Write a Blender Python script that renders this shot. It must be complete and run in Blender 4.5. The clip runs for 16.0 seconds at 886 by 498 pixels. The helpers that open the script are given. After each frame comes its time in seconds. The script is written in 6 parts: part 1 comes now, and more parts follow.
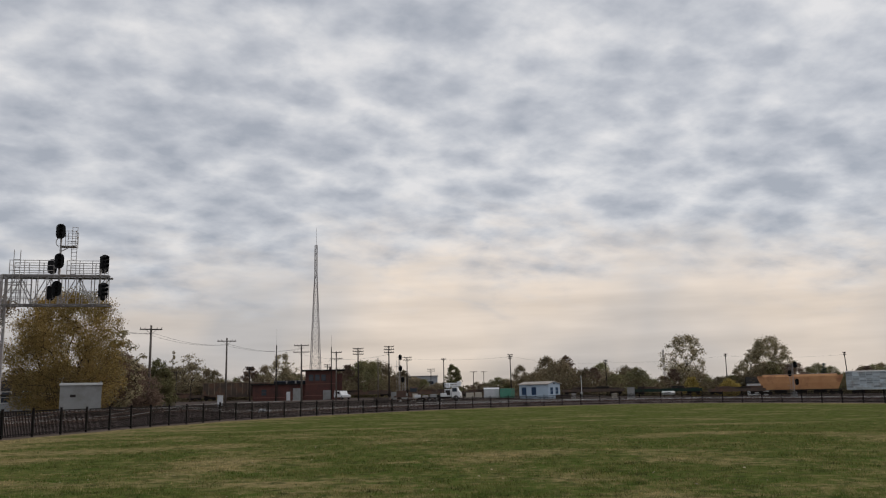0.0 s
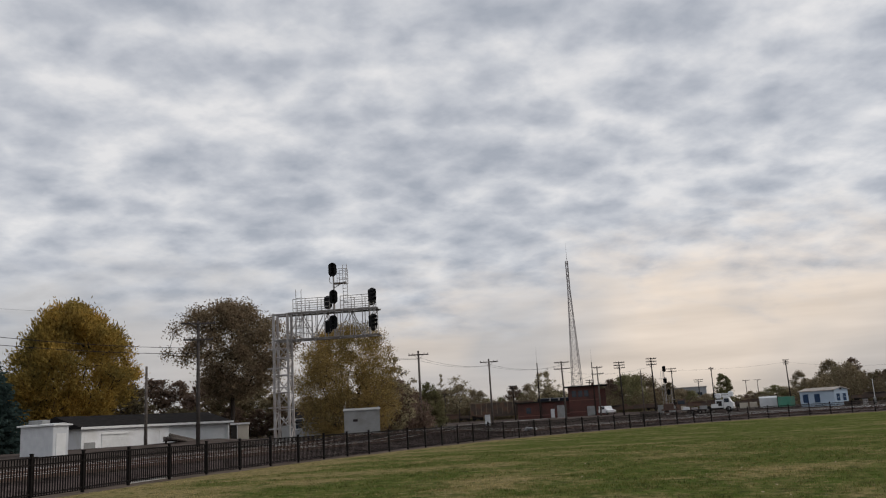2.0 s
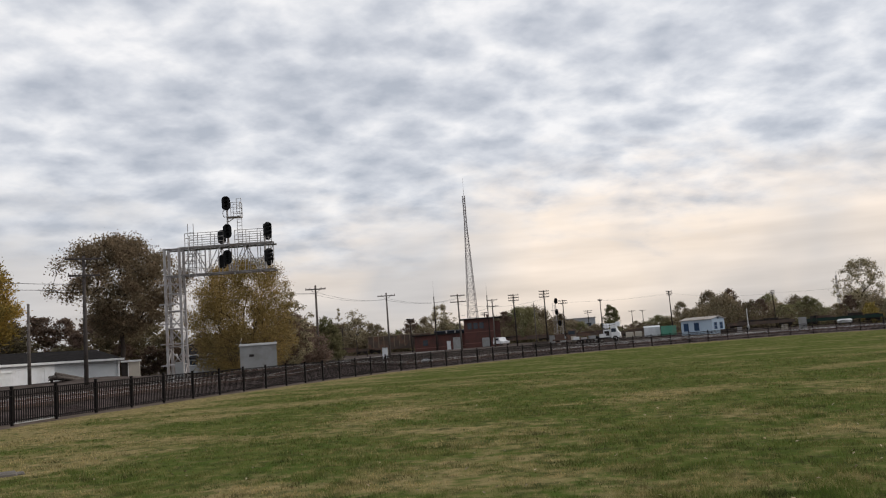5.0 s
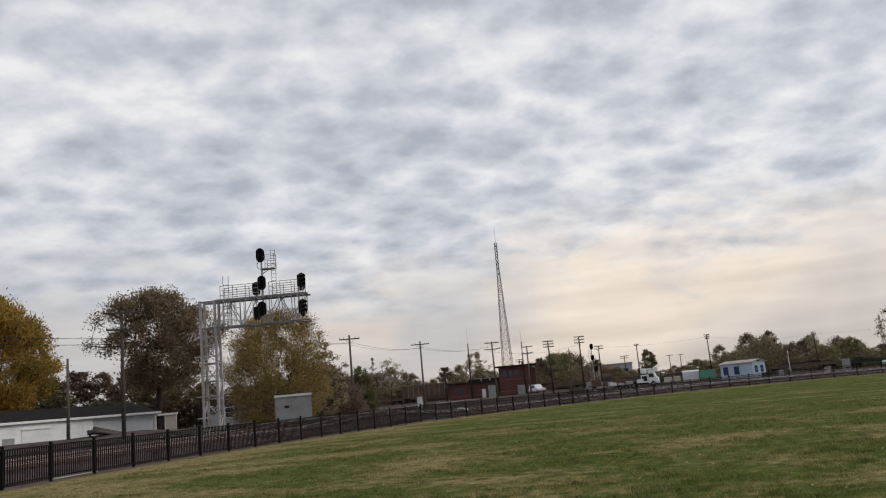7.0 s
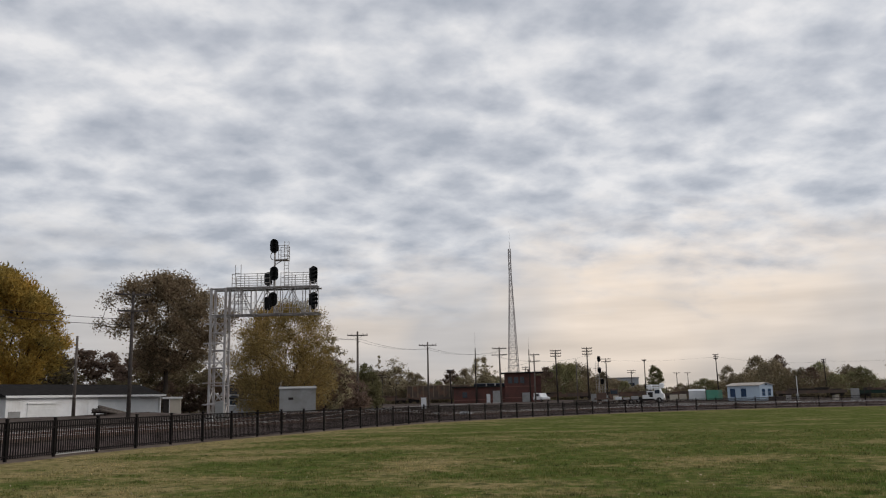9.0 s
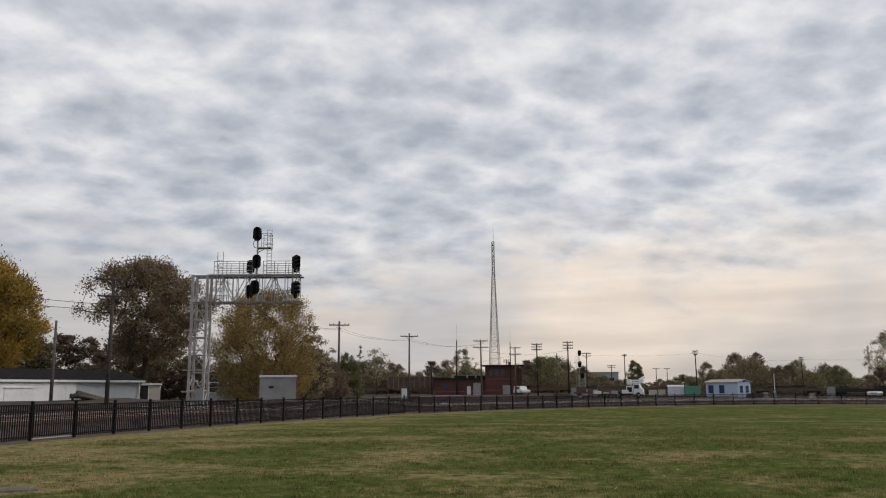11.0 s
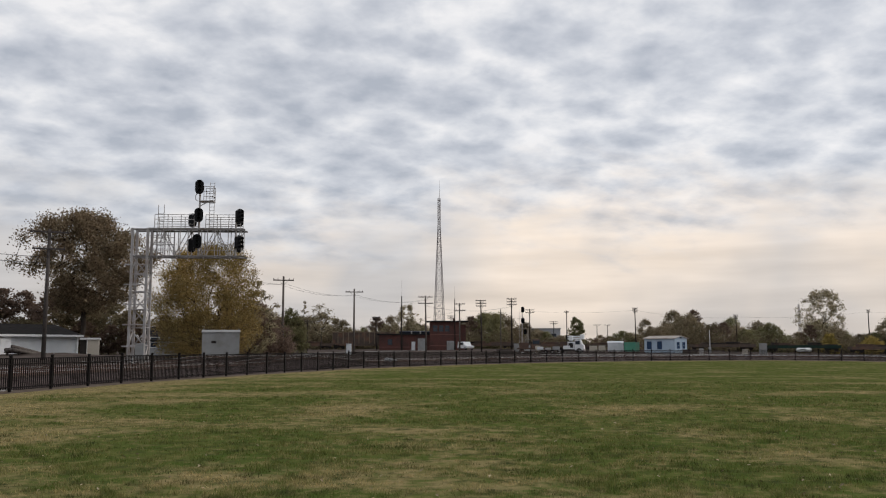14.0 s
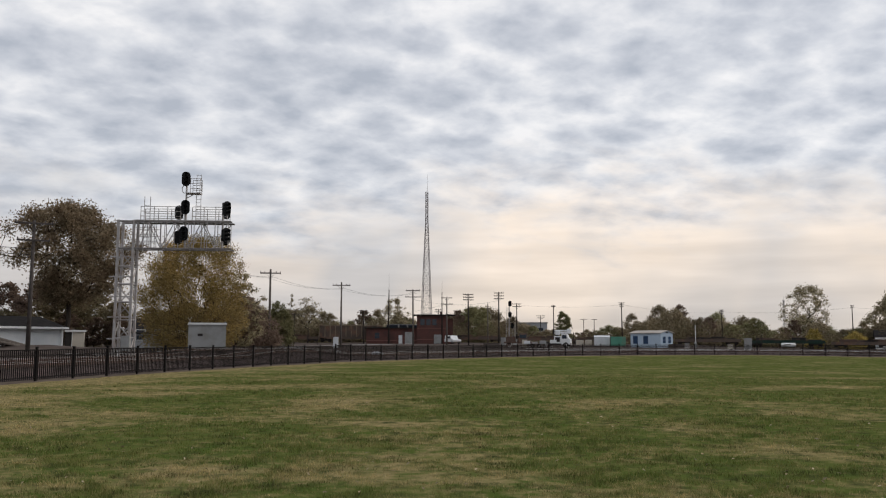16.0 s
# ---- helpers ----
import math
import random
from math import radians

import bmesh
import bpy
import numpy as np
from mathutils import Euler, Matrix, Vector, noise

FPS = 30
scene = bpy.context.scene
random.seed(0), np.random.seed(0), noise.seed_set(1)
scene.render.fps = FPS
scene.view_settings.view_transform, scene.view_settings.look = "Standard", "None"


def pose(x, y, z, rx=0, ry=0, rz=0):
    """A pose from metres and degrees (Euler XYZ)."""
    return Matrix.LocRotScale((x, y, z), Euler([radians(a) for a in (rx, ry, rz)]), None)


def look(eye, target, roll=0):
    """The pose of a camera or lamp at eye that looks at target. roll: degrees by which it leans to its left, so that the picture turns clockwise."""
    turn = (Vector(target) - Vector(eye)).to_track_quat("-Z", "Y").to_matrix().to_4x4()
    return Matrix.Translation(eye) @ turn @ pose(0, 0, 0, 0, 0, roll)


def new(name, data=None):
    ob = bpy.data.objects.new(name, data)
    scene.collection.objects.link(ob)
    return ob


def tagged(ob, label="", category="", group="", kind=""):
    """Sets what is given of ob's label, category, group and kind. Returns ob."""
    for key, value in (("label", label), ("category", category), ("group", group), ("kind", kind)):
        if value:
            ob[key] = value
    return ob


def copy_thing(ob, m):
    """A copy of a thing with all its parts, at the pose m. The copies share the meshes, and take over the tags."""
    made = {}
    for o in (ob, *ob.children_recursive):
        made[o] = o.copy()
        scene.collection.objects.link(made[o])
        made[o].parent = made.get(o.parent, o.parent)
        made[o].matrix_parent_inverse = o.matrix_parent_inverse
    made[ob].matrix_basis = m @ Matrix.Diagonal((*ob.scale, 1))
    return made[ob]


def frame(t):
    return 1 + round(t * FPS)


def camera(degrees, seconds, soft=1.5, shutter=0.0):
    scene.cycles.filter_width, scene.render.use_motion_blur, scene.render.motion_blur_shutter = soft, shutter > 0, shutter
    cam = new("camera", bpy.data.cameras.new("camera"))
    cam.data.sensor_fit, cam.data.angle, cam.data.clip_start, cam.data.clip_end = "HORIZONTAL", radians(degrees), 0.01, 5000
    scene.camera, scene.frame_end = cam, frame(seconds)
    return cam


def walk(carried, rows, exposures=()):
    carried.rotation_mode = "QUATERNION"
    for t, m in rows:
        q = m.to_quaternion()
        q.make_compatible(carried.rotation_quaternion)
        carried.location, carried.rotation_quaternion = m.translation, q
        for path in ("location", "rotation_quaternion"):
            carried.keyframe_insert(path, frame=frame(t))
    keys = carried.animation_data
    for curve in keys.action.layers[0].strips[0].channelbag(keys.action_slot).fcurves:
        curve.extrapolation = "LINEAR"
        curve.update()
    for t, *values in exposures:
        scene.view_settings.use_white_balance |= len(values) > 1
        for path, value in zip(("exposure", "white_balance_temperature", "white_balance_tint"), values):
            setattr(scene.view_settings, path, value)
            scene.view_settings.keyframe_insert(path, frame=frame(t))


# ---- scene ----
# ---- camera and walk ----
EYE = Vector((0, 0, 1.65))
TURNS = [  # seconds, yaw, pitch, roll in degrees: the camera is held at one spot and turned
    (0.0, 0.00, 9.71, -1.17),
    (0.5, 1.83, 10.08, -0.38),
    (1.0, 6.61, 11.05, 0.15),
    (1.5, 12.01, 11.84, -0.74),
    (2.0, 17.34, 11.48, -3.33),
    (2.5, 24.23, 9.87, -4.12),
    (3.0, 33.46, 9.10, -2.22),
    (3.5, 29.54, 9.05, -1.25),
    (4.0, 15.71, 8.58, -1.90),
    (4.2, 12.12, 8.34, -2.32),
    (6.3, 11.38, 3.97, -6.50),
    (6.5, 12.12, 5.46, -7.31),
    (7.0, 12.50, 9.95, -5.19),
    (7.5, 14.56, 11.39, -2.87),
    (8.0, 15.55, 11.63, -2.03),
    (8.5, 13.70, 10.51, -1.88),
    (9.0, 13.45, 10.15, -1.32),
    (11.5, 12.01, 9.09, -0.12),
    (12.0, 10.92, 8.26, -0.79),
    (12.5, 9.40, 7.78, -1.32),
    (13.0, 8.22, 7.47, -1.38),
    (13.5, 8.32, 7.05, -0.80),
    (14.0, 8.55, 6.53, -0.14),
    (14.5, 9.05, 6.06, 0.27),
    (15.0, 9.66, 6.00, 0.44),
    (15.5, 8.76, 6.23, 0.13),
    (16.0, 7.69, 6.10, 0.09),
]


def held(yaw, pitch, roll):
    a, b = radians(yaw), radians(pitch)
    return look(EYE, EYE + Vector((-math.sin(a) * math.cos(b), math.cos(a) * math.cos(b), math.sin(b))), roll)


cam = camera(56.17, 16.0, soft=1.15)
walk(cam, [(t, held(yaw, pitch, roll)) for t, yaw, pitch, roll in TURNS],
     [(0.0, -0.22), (1.0, -0.22), (2.0, -0.2), (2.5, -0.08), (3.0, 0.10), (4.0, 0.06), (6.5, 0.12), (7.0, -0.05), (7.5, -0.32), (8.0, -0.2), (8.5, -0.1), (9.0, -0.12), (11.5, -0.1), (13.5, -0.06), (14.5, 0.05), (16.0, 0.05)])

# ---- world and sun ----
def nodes_of(tree):
    tree.nodes.clear()

    def add(kind, **props):
        n = tree.nodes.new(kind)
        for key, value in props.items():
            if key == "operation":
                n.operation = value
            elif key == "blend_type":
                n.blend_type = value
            elif key == "data_type":
                n.data_type = value
            elif key == "sky_type":
                n.sky_type = value
            elif key == "interpolation_type":
                n.interpolation_type = value
            else:
                n.inputs[key].default_value = value
        return n
    return add, tree.links.new


def ramp(node, stops):
    els = node.color_ramp.elements
    while len(els) < len(stops):
        els.new(0.5)
    for el, (pos, col) in zip(els, stops):
        el.position, el.color = pos, (*col, 1)


world = bpy.data.worlds.new("overcast_sky")
scene.world = world
world.use_nodes = True
add, link = nodes_of(world.node_tree)
coord = add("ShaderNodeTexCoord")
sep = add("ShaderNodeSeparateXYZ")
link(coord.outputs["Generated"], sep.inputs[0])
up = add("ShaderNodeMath", operation="MAXIMUM")
up.inputs[1].default_value = 0.0
link(sep.outputs["Z"], up.inputs[0])
lift = add("ShaderNodeMath", operation="ADD")
lift.inputs[1].default_value = 0.27
link(up.outputs[0], lift.inputs[0])
flat = add("ShaderNodeVectorMath", operation="DIVIDE")
comb = add("ShaderNodeCombineXYZ")
for k in "XYZ":
    link(lift.outputs[0], comb.inputs[k])
link(coord.outputs["Generated"], flat.inputs[0])
link(comb.outputs[0], flat.inputs[1])
mapping = add("ShaderNodeMapping")
mapping.vector_type = "TEXTURE"
mapping.inputs["Location"].default_value = (3.1, 1.7, 0)
mapping.inputs["Rotation"].default_value = (0, 0, radians(32))
mapping.inputs["Scale"].default_value = (1.25, 1.02, 8.0)
link(flat.outputs[0], mapping.inputs["Vector"])
rows_n = add("ShaderNodeTexNoise", Scale=6.0, Detail=6.0, Roughness=0.54, Distortion=0.2)
link(mapping.outputs[0], rows_n.inputs["Vector"])
big_n = add("ShaderNodeTexNoise", Scale=1.1, Detail=2.0, Roughness=0.5)
link(flat.outputs[0], big_n.inputs["Vector"])
puff = add("ShaderNodeTexNoise", Scale=16.0, Detail=4.0, Roughness=0.55, Distortion=0.25)
link(flat.outputs[0], puff.inputs["Vector"])
m1 = add("ShaderNodeMath", operation="MULTIPLY_ADD")
m1.inputs[1].default_value = 0.24
link(big_n.outputs["Fac"], m1.inputs[0])
link(rows_n.outputs["Fac"], m1.inputs[2])
m2 = add("ShaderNodeMath", operation="MULTIPLY_ADD")
m2.inputs[1].default_value = 0.44
link(puff.outputs["Fac"], m2.inputs[0])
link(m1.outputs[0], m2.inputs[2])
wave = add("ShaderNodeTexWave", Scale=2.0, Distortion=5.0, Detail=2.0)
wave.bands_direction = "Y"
wave.inputs["Detail Scale"].default_value = 0.9
link(mapping.outputs[0], wave.inputs["Vector"])
m3 = add("ShaderNodeMath", operation="MULTIPLY_ADD")
m3.inputs[1].default_value = 0.08
link(wave.outputs["Fac"], m3.inputs[0])
link(m2.outputs[0], m3.inputs[2])
# rounded cells of the cloud deck, thick in the middle and thin where they meet
warp = add("ShaderNodeTexNoise", Scale=6.0, Detail=4.0, Roughness=0.6)
link(flat.outputs[0], warp.inputs["Vector"])
warp_by = add("ShaderNodeVectorMath", operation="MULTIPLY_ADD")
warp_by.inputs[1].default_value = (0.13, 0.13, 0.13)
link(warp.outputs["Color"], warp_by.inputs[0])
link(mapping.outputs[0], warp_by.inputs[2])
cells = add("ShaderNodeTexVoronoi", Scale=10.5)
cells.feature = "SMOOTH_F1"
cells.inputs["Smoothness"].default_value = 0.4
link(warp_by.outputs[0], cells.inputs["Vector"])
m4 = add("ShaderNodeMath", operation="MULTIPLY_ADD")
m4.inputs[1].default_value = -0.62
link(cells.outputs["Distance"], m4.inputs[0])
link(m3.outputs[0], m4.inputs[2])
thick = add("ShaderNodeMapRange")
thick.inputs["From Min"].default_value, thick.inputs["From Max"].default_value = 0.23, 0.90
link(m4.outputs[0], thick.inputs["Value"])
cloud = add("ShaderNodeValToRGB")
ramp(cloud, [(0.0, (0.86, 0.85, 0.855)), (0.22, (0.745, 0.75, 0.775)), (0.44, (0.635, 0.652, 0.695)), (0.66, (0.54, 0.562, 0.615)), (1.0, (0.42, 0.45, 0.51))])
link(thick.outputs[0], cloud.inputs["Fac"])
# the clear sky that shows faintly in the thinnest gaps
sky = add("ShaderNodeTexSky", sky_type="NISHITA")
sky.sun_disc, sky.sun_elevation, sky.sun_rotation = False, radians(26), radians(68)
dim = add("ShaderNodeMix", data_type="RGBA", blend_type="MULTIPLY")
dim.inputs[0].default_value = 1.0
dim.inputs[7].default_value = (0.1, 0.1, 0.1, 1)
link(sky.outputs[0], dim.inputs[6])
over = add("ShaderNodeMix", data_type="RGBA")
over.inputs[0].default_value = 0.93
link(dim.outputs[2], over.inputs[6])
link(cloud.outputs["Color"], over.inputs[7])
# the thin bright layer low over the horizon, warm towards the low sun
warm_dir = add("ShaderNodeVectorMath", operation="DOT_PRODUCT")
warm_dir.inputs[1].default_value = (math.sin(radians(22)), math.cos(radians(22)), 0.05)
link(coord.outputs["Generated"], warm_dir.inputs[0])
warm = add("ShaderNodeMapRange", interpolation_type="SMOOTHSTEP")
warm.inputs["From Min"].default_value, warm.inputs["From Max"].default_value = 0.35, 0.99
link(warm_dir.outputs["Value"], warm.inputs["Value"])
low_col = add("ShaderNodeMix", data_type="RGBA")
low_col.inputs[6].default_value = (0.535, 0.538, 0.555, 1)
low_col.inputs[7].default_value = (0.91, 0.79, 0.68, 1)
warm_patch = add("ShaderNodeTexNoise", Scale=5.0, Detail=3.0, Roughness=0.5)
link(coord.outputs["Generated"], warm_patch.inputs["Vector"])
warm_amt = add("ShaderNodeMapRange")
for key, value in (("From Min", 0.35), ("From Max", 0.62), ("To Min", 0.25), ("To Max", 1.1)):
    warm_amt.inputs[key].default_value = value
link(warm_patch.outputs["Fac"], warm_amt.inputs["Value"])
warm_mul = add("ShaderNodeMath", operation="MULTIPLY")
link(warm.outputs[0], warm_mul.inputs[0])
link(warm_amt.outputs[0], warm_mul.inputs[1])
link(warm_mul.outputs[0], low_col.inputs[0])
streak_map = add("ShaderNodeMapping")
streak_map.inputs["Scale"].default_value = (3.0, 3.0, 26.0)
link(coord.outputs["Generated"], streak_map.inputs["Vector"])
streak = add("ShaderNodeTexNoise", Scale=1.3, Detail=4.0, Roughness=0.5)
link(streak_map.outputs[0], streak.inputs["Vector"])
streak_amt = add("ShaderNodeMapRange")
for key, value in (("From Min", 0.3), ("From Max", 0.7), ("To Min", 0.84), ("To Max", 1.08)):
    streak_amt.inputs[key].default_value = value
link(streak.outputs["Fac"], streak_amt.inputs["Value"])
low = add("ShaderNodeVectorMath", operation="SCALE")
link(low_col.outputs[2], low.inputs[0])
link(streak_amt.outputs[0], low.inputs["Scale"])
veil = add("ShaderNodeMapRange", interpolation_type="SMOOTHSTEP")
for key, value in (("From Min", 0.0), ("From Max", 0.13), ("To Min", 0.80), ("To Max", 1.0)):
    veil.inputs[key].default_value = value
link(up.outputs[0], veil.inputs["Value"])
hazy = add("ShaderNodeVectorMath", operation="SCALE")
link(low.outputs[0], hazy.inputs[0])
link(veil.outputs[0], hazy.inputs["Scale"])
edge_mid = add("ShaderNodeMath", operation="MULTIPLY_ADD")
edge_mid.inputs[1].default_value = 0.16
link(rows_n.outputs["Fac"], edge_mid.inputs[0])
link(up.outputs[0], edge_mid.inputs[2])
edge = add("ShaderNodeMath", operation="MULTIPLY_ADD")
edge.inputs[1].default_value = 0.16
link(big_n.outputs["Fac"], edge.inputs[0])
link(edge_mid.outputs[0], edge.inputs[2])
band = add("ShaderNodeMapRange", interpolation_type="SMOOTHSTEP")
for key, value in (("From Min", 0.25), ("From Max", 0.37), ("To Min", 0.0), ("To Max", 1.0)):
    band.inputs[key].default_value = value
link(edge.outputs[0], band.inputs["Value"])
allsky = add("ShaderNodeMix", data_type="RGBA")
link(band.outputs[0], allsky.inputs[0])
link(hazy.outputs[0], allsky.inputs[6])
link(over.outputs[2], allsky.inputs[7])
back = add("ShaderNodeBackground", Strength=1.08)
link(allsky.outputs[2], back.inputs["Color"])
out = add("ShaderNodeOutputWorld")
link(back.outputs[0], out.inputs["Surface"])

sun = new("sun", bpy.data.lights.new("sun", "SUN"))
sun.data.energy, sun.data.angle, sun.data.color = 1.2, radians(25), (1.0, 0.93, 0.84)
sun.matrix_world = look((148, 60, 78), (0, 0, 0))

# ---- materials ----
def material(name, base, second=None, scale=3.0, rough=0.7, metal=0.0, bump=0.0, bump_scale=40.0, per_object=0.0, per_island=0.0, stain_or_shade=None, stain_or_shade_scale=0.6, dry=None, translucent=0.0, spec=0.12):
    """A surface whose colour runs between two tones by noise at two sizes, with fine relief."""
    mat = bpy.data.materials.new(name)
    mat.use_nodes = True
    add, link = nodes_of(mat.node_tree)
    second = second or tuple(c * 0.75 for c in base)
    tex = add("ShaderNodeTexCoord")
    space = add("ShaderNodeNewGeometry")
    n1 = add("ShaderNodeTexNoise", Scale=scale, Detail=6.0, Roughness=0.6)
    link(space.outputs["Position"], n1.inputs["Vector"])
    r1 = add("ShaderNodeMapRange")
    r1.inputs["From Min"].default_value, r1.inputs["From Max"].default_value = 0.3, 0.7
    link(n1.outputs["Fac"], r1.inputs["Value"])
    mix = add("ShaderNodeMix", data_type="RGBA")
    mix.inputs[6].default_value, mix.inputs[7].default_value = (*base, 1), (*second, 1)
    link(r1.outputs[0], mix.inputs[0])
    col = mix.outputs[2]
    if dry:
        at = add("ShaderNodeAttribute")
        at.attribute_name = "dry"
        md = add("ShaderNodeMix", data_type="RGBA")
        md.inputs[7].default_value = (*dry, 1)
        nd = add("ShaderNodeTexNoise", Scale=3.6, Detail=5.0, Roughness=0.65)
        link(space.outputs["Position"], nd.inputs["Vector"])
        rd = add("ShaderNodeMapRange")
        for key, value in (("From Min", 0.3), ("From Max", 0.7), ("To Min", -0.62), ("To Max", 0.55)):
            rd.inputs[key].default_value = value
        link(nd.outputs["Fac"], rd.inputs["Value"])
        sd = add("ShaderNodeMath", operation="ADD")
        sd.use_clamp = True
        link(at.outputs["Fac"], sd.inputs[0])
        link(rd.outputs[0], sd.inputs[1])
        link(sd.outputs[0], md.inputs[0])
        link(col, md.inputs[6])
        col = md.outputs[2]
    if stain_or_shade:
        n2 = add("ShaderNodeTexNoise", Scale=stain_or_shade_scale, Detail=5.0, Roughness=0.65)
        link(space.outputs["Position"], n2.inputs["Vector"])
        r2 = add("ShaderNodeMapRange")
        r2.inputs["From Min"].default_value, r2.inputs["From Max"].default_value = 0.48, 0.68
        link(n2.outputs["Fac"], r2.inputs["Value"])
        ms = add("ShaderNodeMix", data_type="RGBA")
        ms.inputs[7].default_value = (*stain_or_shade, 1)
        link(r2.outputs[0], ms.inputs[0])
        link(col, ms.inputs[6])
        col = ms.outputs[2]
    for amount, node, sock in ((per_object, "ShaderNodeObjectInfo", "Random"), (per_island, "ShaderNodeNewGeometry", "Random Per Island")):
        if amount:
            src = add(node)
            r = add("ShaderNodeMapRange")
            r.inputs["To Min"].default_value, r.inputs["To Max"].default_value = 1 - amount, 1 + amount
            link(src.outputs[sock], r.inputs["Value"])
            sc = add("ShaderNodeVectorMath", operation="SCALE")
            link(col, sc.inputs[0])
            link(r.outputs[0], sc.inputs["Scale"])
            col = sc.outputs[0]
    b = add("ShaderNodeBsdfPrincipled", Roughness=rough, Metallic=metal)
    b.inputs["Specular IOR Level"].default_value = spec if rough > 0.4 else 0.5
    link(col, b.inputs["Base Color"])
    if bump:
        n3 = add("ShaderNodeTexNoise", Scale=bump_scale, Detail=4.0, Roughness=0.6)
        link(space.outputs["Position"], n3.inputs["Vector"])
        bp = add("ShaderNodeBump", Strength=bump, Distance=0.03)
        link(n3.outputs["Fac"], bp.inputs["Height"])
        link(bp.outputs[0], b.inputs["Normal"])
    o = add("ShaderNodeOutputMaterial")
    if translucent:
        tr = add("ShaderNodeBsdfTranslucent")
        link(col, tr.inputs["Color"])
        mx = add("ShaderNodeMixShader", Fac=translucent)
        link(b.outputs[0], mx.inputs[1])
        link(tr.outputs[0], mx.inputs[2])
        link(mx.outputs[0], o.inputs["Surface"])
    else:
        link(b.outputs[0], o.inputs["Surface"])
    return mat


# grass and blades: dark mottles paint clover and the shadows among tufts
GRASS = material("grass", (0.064, 0.098, 0.021), (0.116, 0.122, 0.037), 0.9, 0.9, bump=0.6, bump_scale=25, dry=(0.275, 0.215, 0.105), stain_or_shade=(0.046, 0.056, 0.020), stain_or_shade_scale=2.6, spec=0.0)
BLADE = material("grass_blade", (0.092, 0.136, 0.028), (0.172, 0.170, 0.054), 0.9, 0.8, dry=(0.46, 0.36, 0.17), stain_or_shade=(0.050, 0.056, 0.022), stain_or_shade_scale=1.7, per_island=0.2, translucent=0.35, spec=0.03)
DIRT = material("cinder_ground", (0.078, 0.064, 0.057), (0.122, 0.100, 0.089), 0.8, 0.95, bump=0.8, bump_scale=9, stain_or_shade=(0.045, 0.036, 0.032), stain_or_shade_scale=0.25, spec=0.0)
BALLAST = material("ballast", (0.050, 0.039, 0.036), (0.185, 0.148, 0.138), 9.0, 0.95, bump=1.0, bump_scale=14, stain_or_shade=(0.024, 0.019, 0.017), stain_or_shade_scale=0.7, spec=0.0)
GRAVEL = material("pale_gravel", (0.40, 0.375, 0.36), (0.30, 0.28, 0.265), 0.6, 0.95, bump=0.5, bump_scale=12, stain_or_shade=(0.136, 0.124, 0.112), stain_or_shade_scale=0.15)
ASPHALT = material("asphalt", (0.24, 0.235, 0.235), (0.18, 0.175, 0.175), 0.4, 0.9, bump=0.3, bump_scale=20)
SOIL = material("bare_soil", (0.185, 0.150, 0.122), (0.125, 0.098, 0.080), 2.2, 0.95, bump=0.8, bump_scale=16, stain_or_shade=(0.085, 0.064, 0.052), stain_or_shade_scale=0.9, spec=0.0)
DRYGRASS = material("dry_weeds", (0.26, 0.20, 0.105), (0.17, 0.145, 0.07), 1.2, 0.95, bump=0.5)
FENCE = material("black_iron", (0.0075, 0.0065, 0.0065), (0.014, 0.011, 0.010), 12, 0.5, bump=0.1, bump_scale=80, per_object=0.2, spec=0.06)
GALV = material("galvanised_steel", (0.42, 0.40, 0.39), (0.32, 0.30, 0.29), 2.5, 0.5, 0.25, bump=0.1, stain_or_shade=(0.32, 0.27, 0.24), stain_or_shade_scale=1.6)
# darker, browner tone of the galvanised steel, for the arm chords
GALV_DIM = material("darker_galvanised_steel", (0.25, 0.235, 0.225), (0.19, 0.175, 0.165), 2.5, 0.6, 0.2, bump=0.1, stain_or_shade=(0.15, 0.12, 0.10), stain_or_shade_scale=1.2)
BLACK = material("black_enamel", (0.008, 0.008, 0.009), (0.016, 0.016, 0.017), 5, 0.5)
LENS = material("dark_lens", (0.006, 0.007, 0.008), None, 5, 0.45)
WOOD = material("weathered_pole", (0.155, 0.135, 0.12), (0.09, 0.075, 0.066), 4, 0.9, bump=0.6, bump_scale=18)
GREYWOOD = material("dark_weathered_pole", (0.095, 0.082, 0.076), (0.058, 0.050, 0.046), 4, 0.9, bump=0.5, bump_scale=18)
DARKWOOD = material("creosote_pole", (0.055, 0.045, 0.04), (0.03, 0.025, 0.023), 4, 0.9, bump=0.5, bump_scale=18)
WIRE = material("wire", (0.03, 0.03, 0.032), None, 5, 0.6)
CERAMIC = material("insulator", (0.10, 0.08, 0.07), None, 5, 0.3)
WHITEWALL = material("white_siding", (0.86, 0.86, 0.86), (0.80, 0.80, 0.81), 0.8, 0.6, bump=0.1, stain_or_shade=(0.71, 0.70, 0.68), stain_or_shade_scale=0.5)
# white siding in the recess, the eave's shade mixed into its colour
SHADEDWALL = material("white_siding_tinted_for_shade", (0.70, 0.72, 0.73), (0.61, 0.63, 0.64), 0.8, 0.6, bump=0.15)
TANWALL = material("tan_wall", (0.56, 0.51, 0.43), (0.48, 0.43, 0.36), 1, 0.7, bump=0.2)
TANROOF = material("weathered_pale_roof", (0.48, 0.44, 0.40), (0.38, 0.34, 0.30), 1.0, 0.7, bump=0.1, stain_or_shade=(0.30, 0.24, 0.19), stain_or_shade_scale=0.8)
ROOF = material("dark_roof", (0.022, 0.021, 0.021), (0.036, 0.033, 0.032), 2, 0.85, bump=0.4, bump_scale=12, spec=0.0)
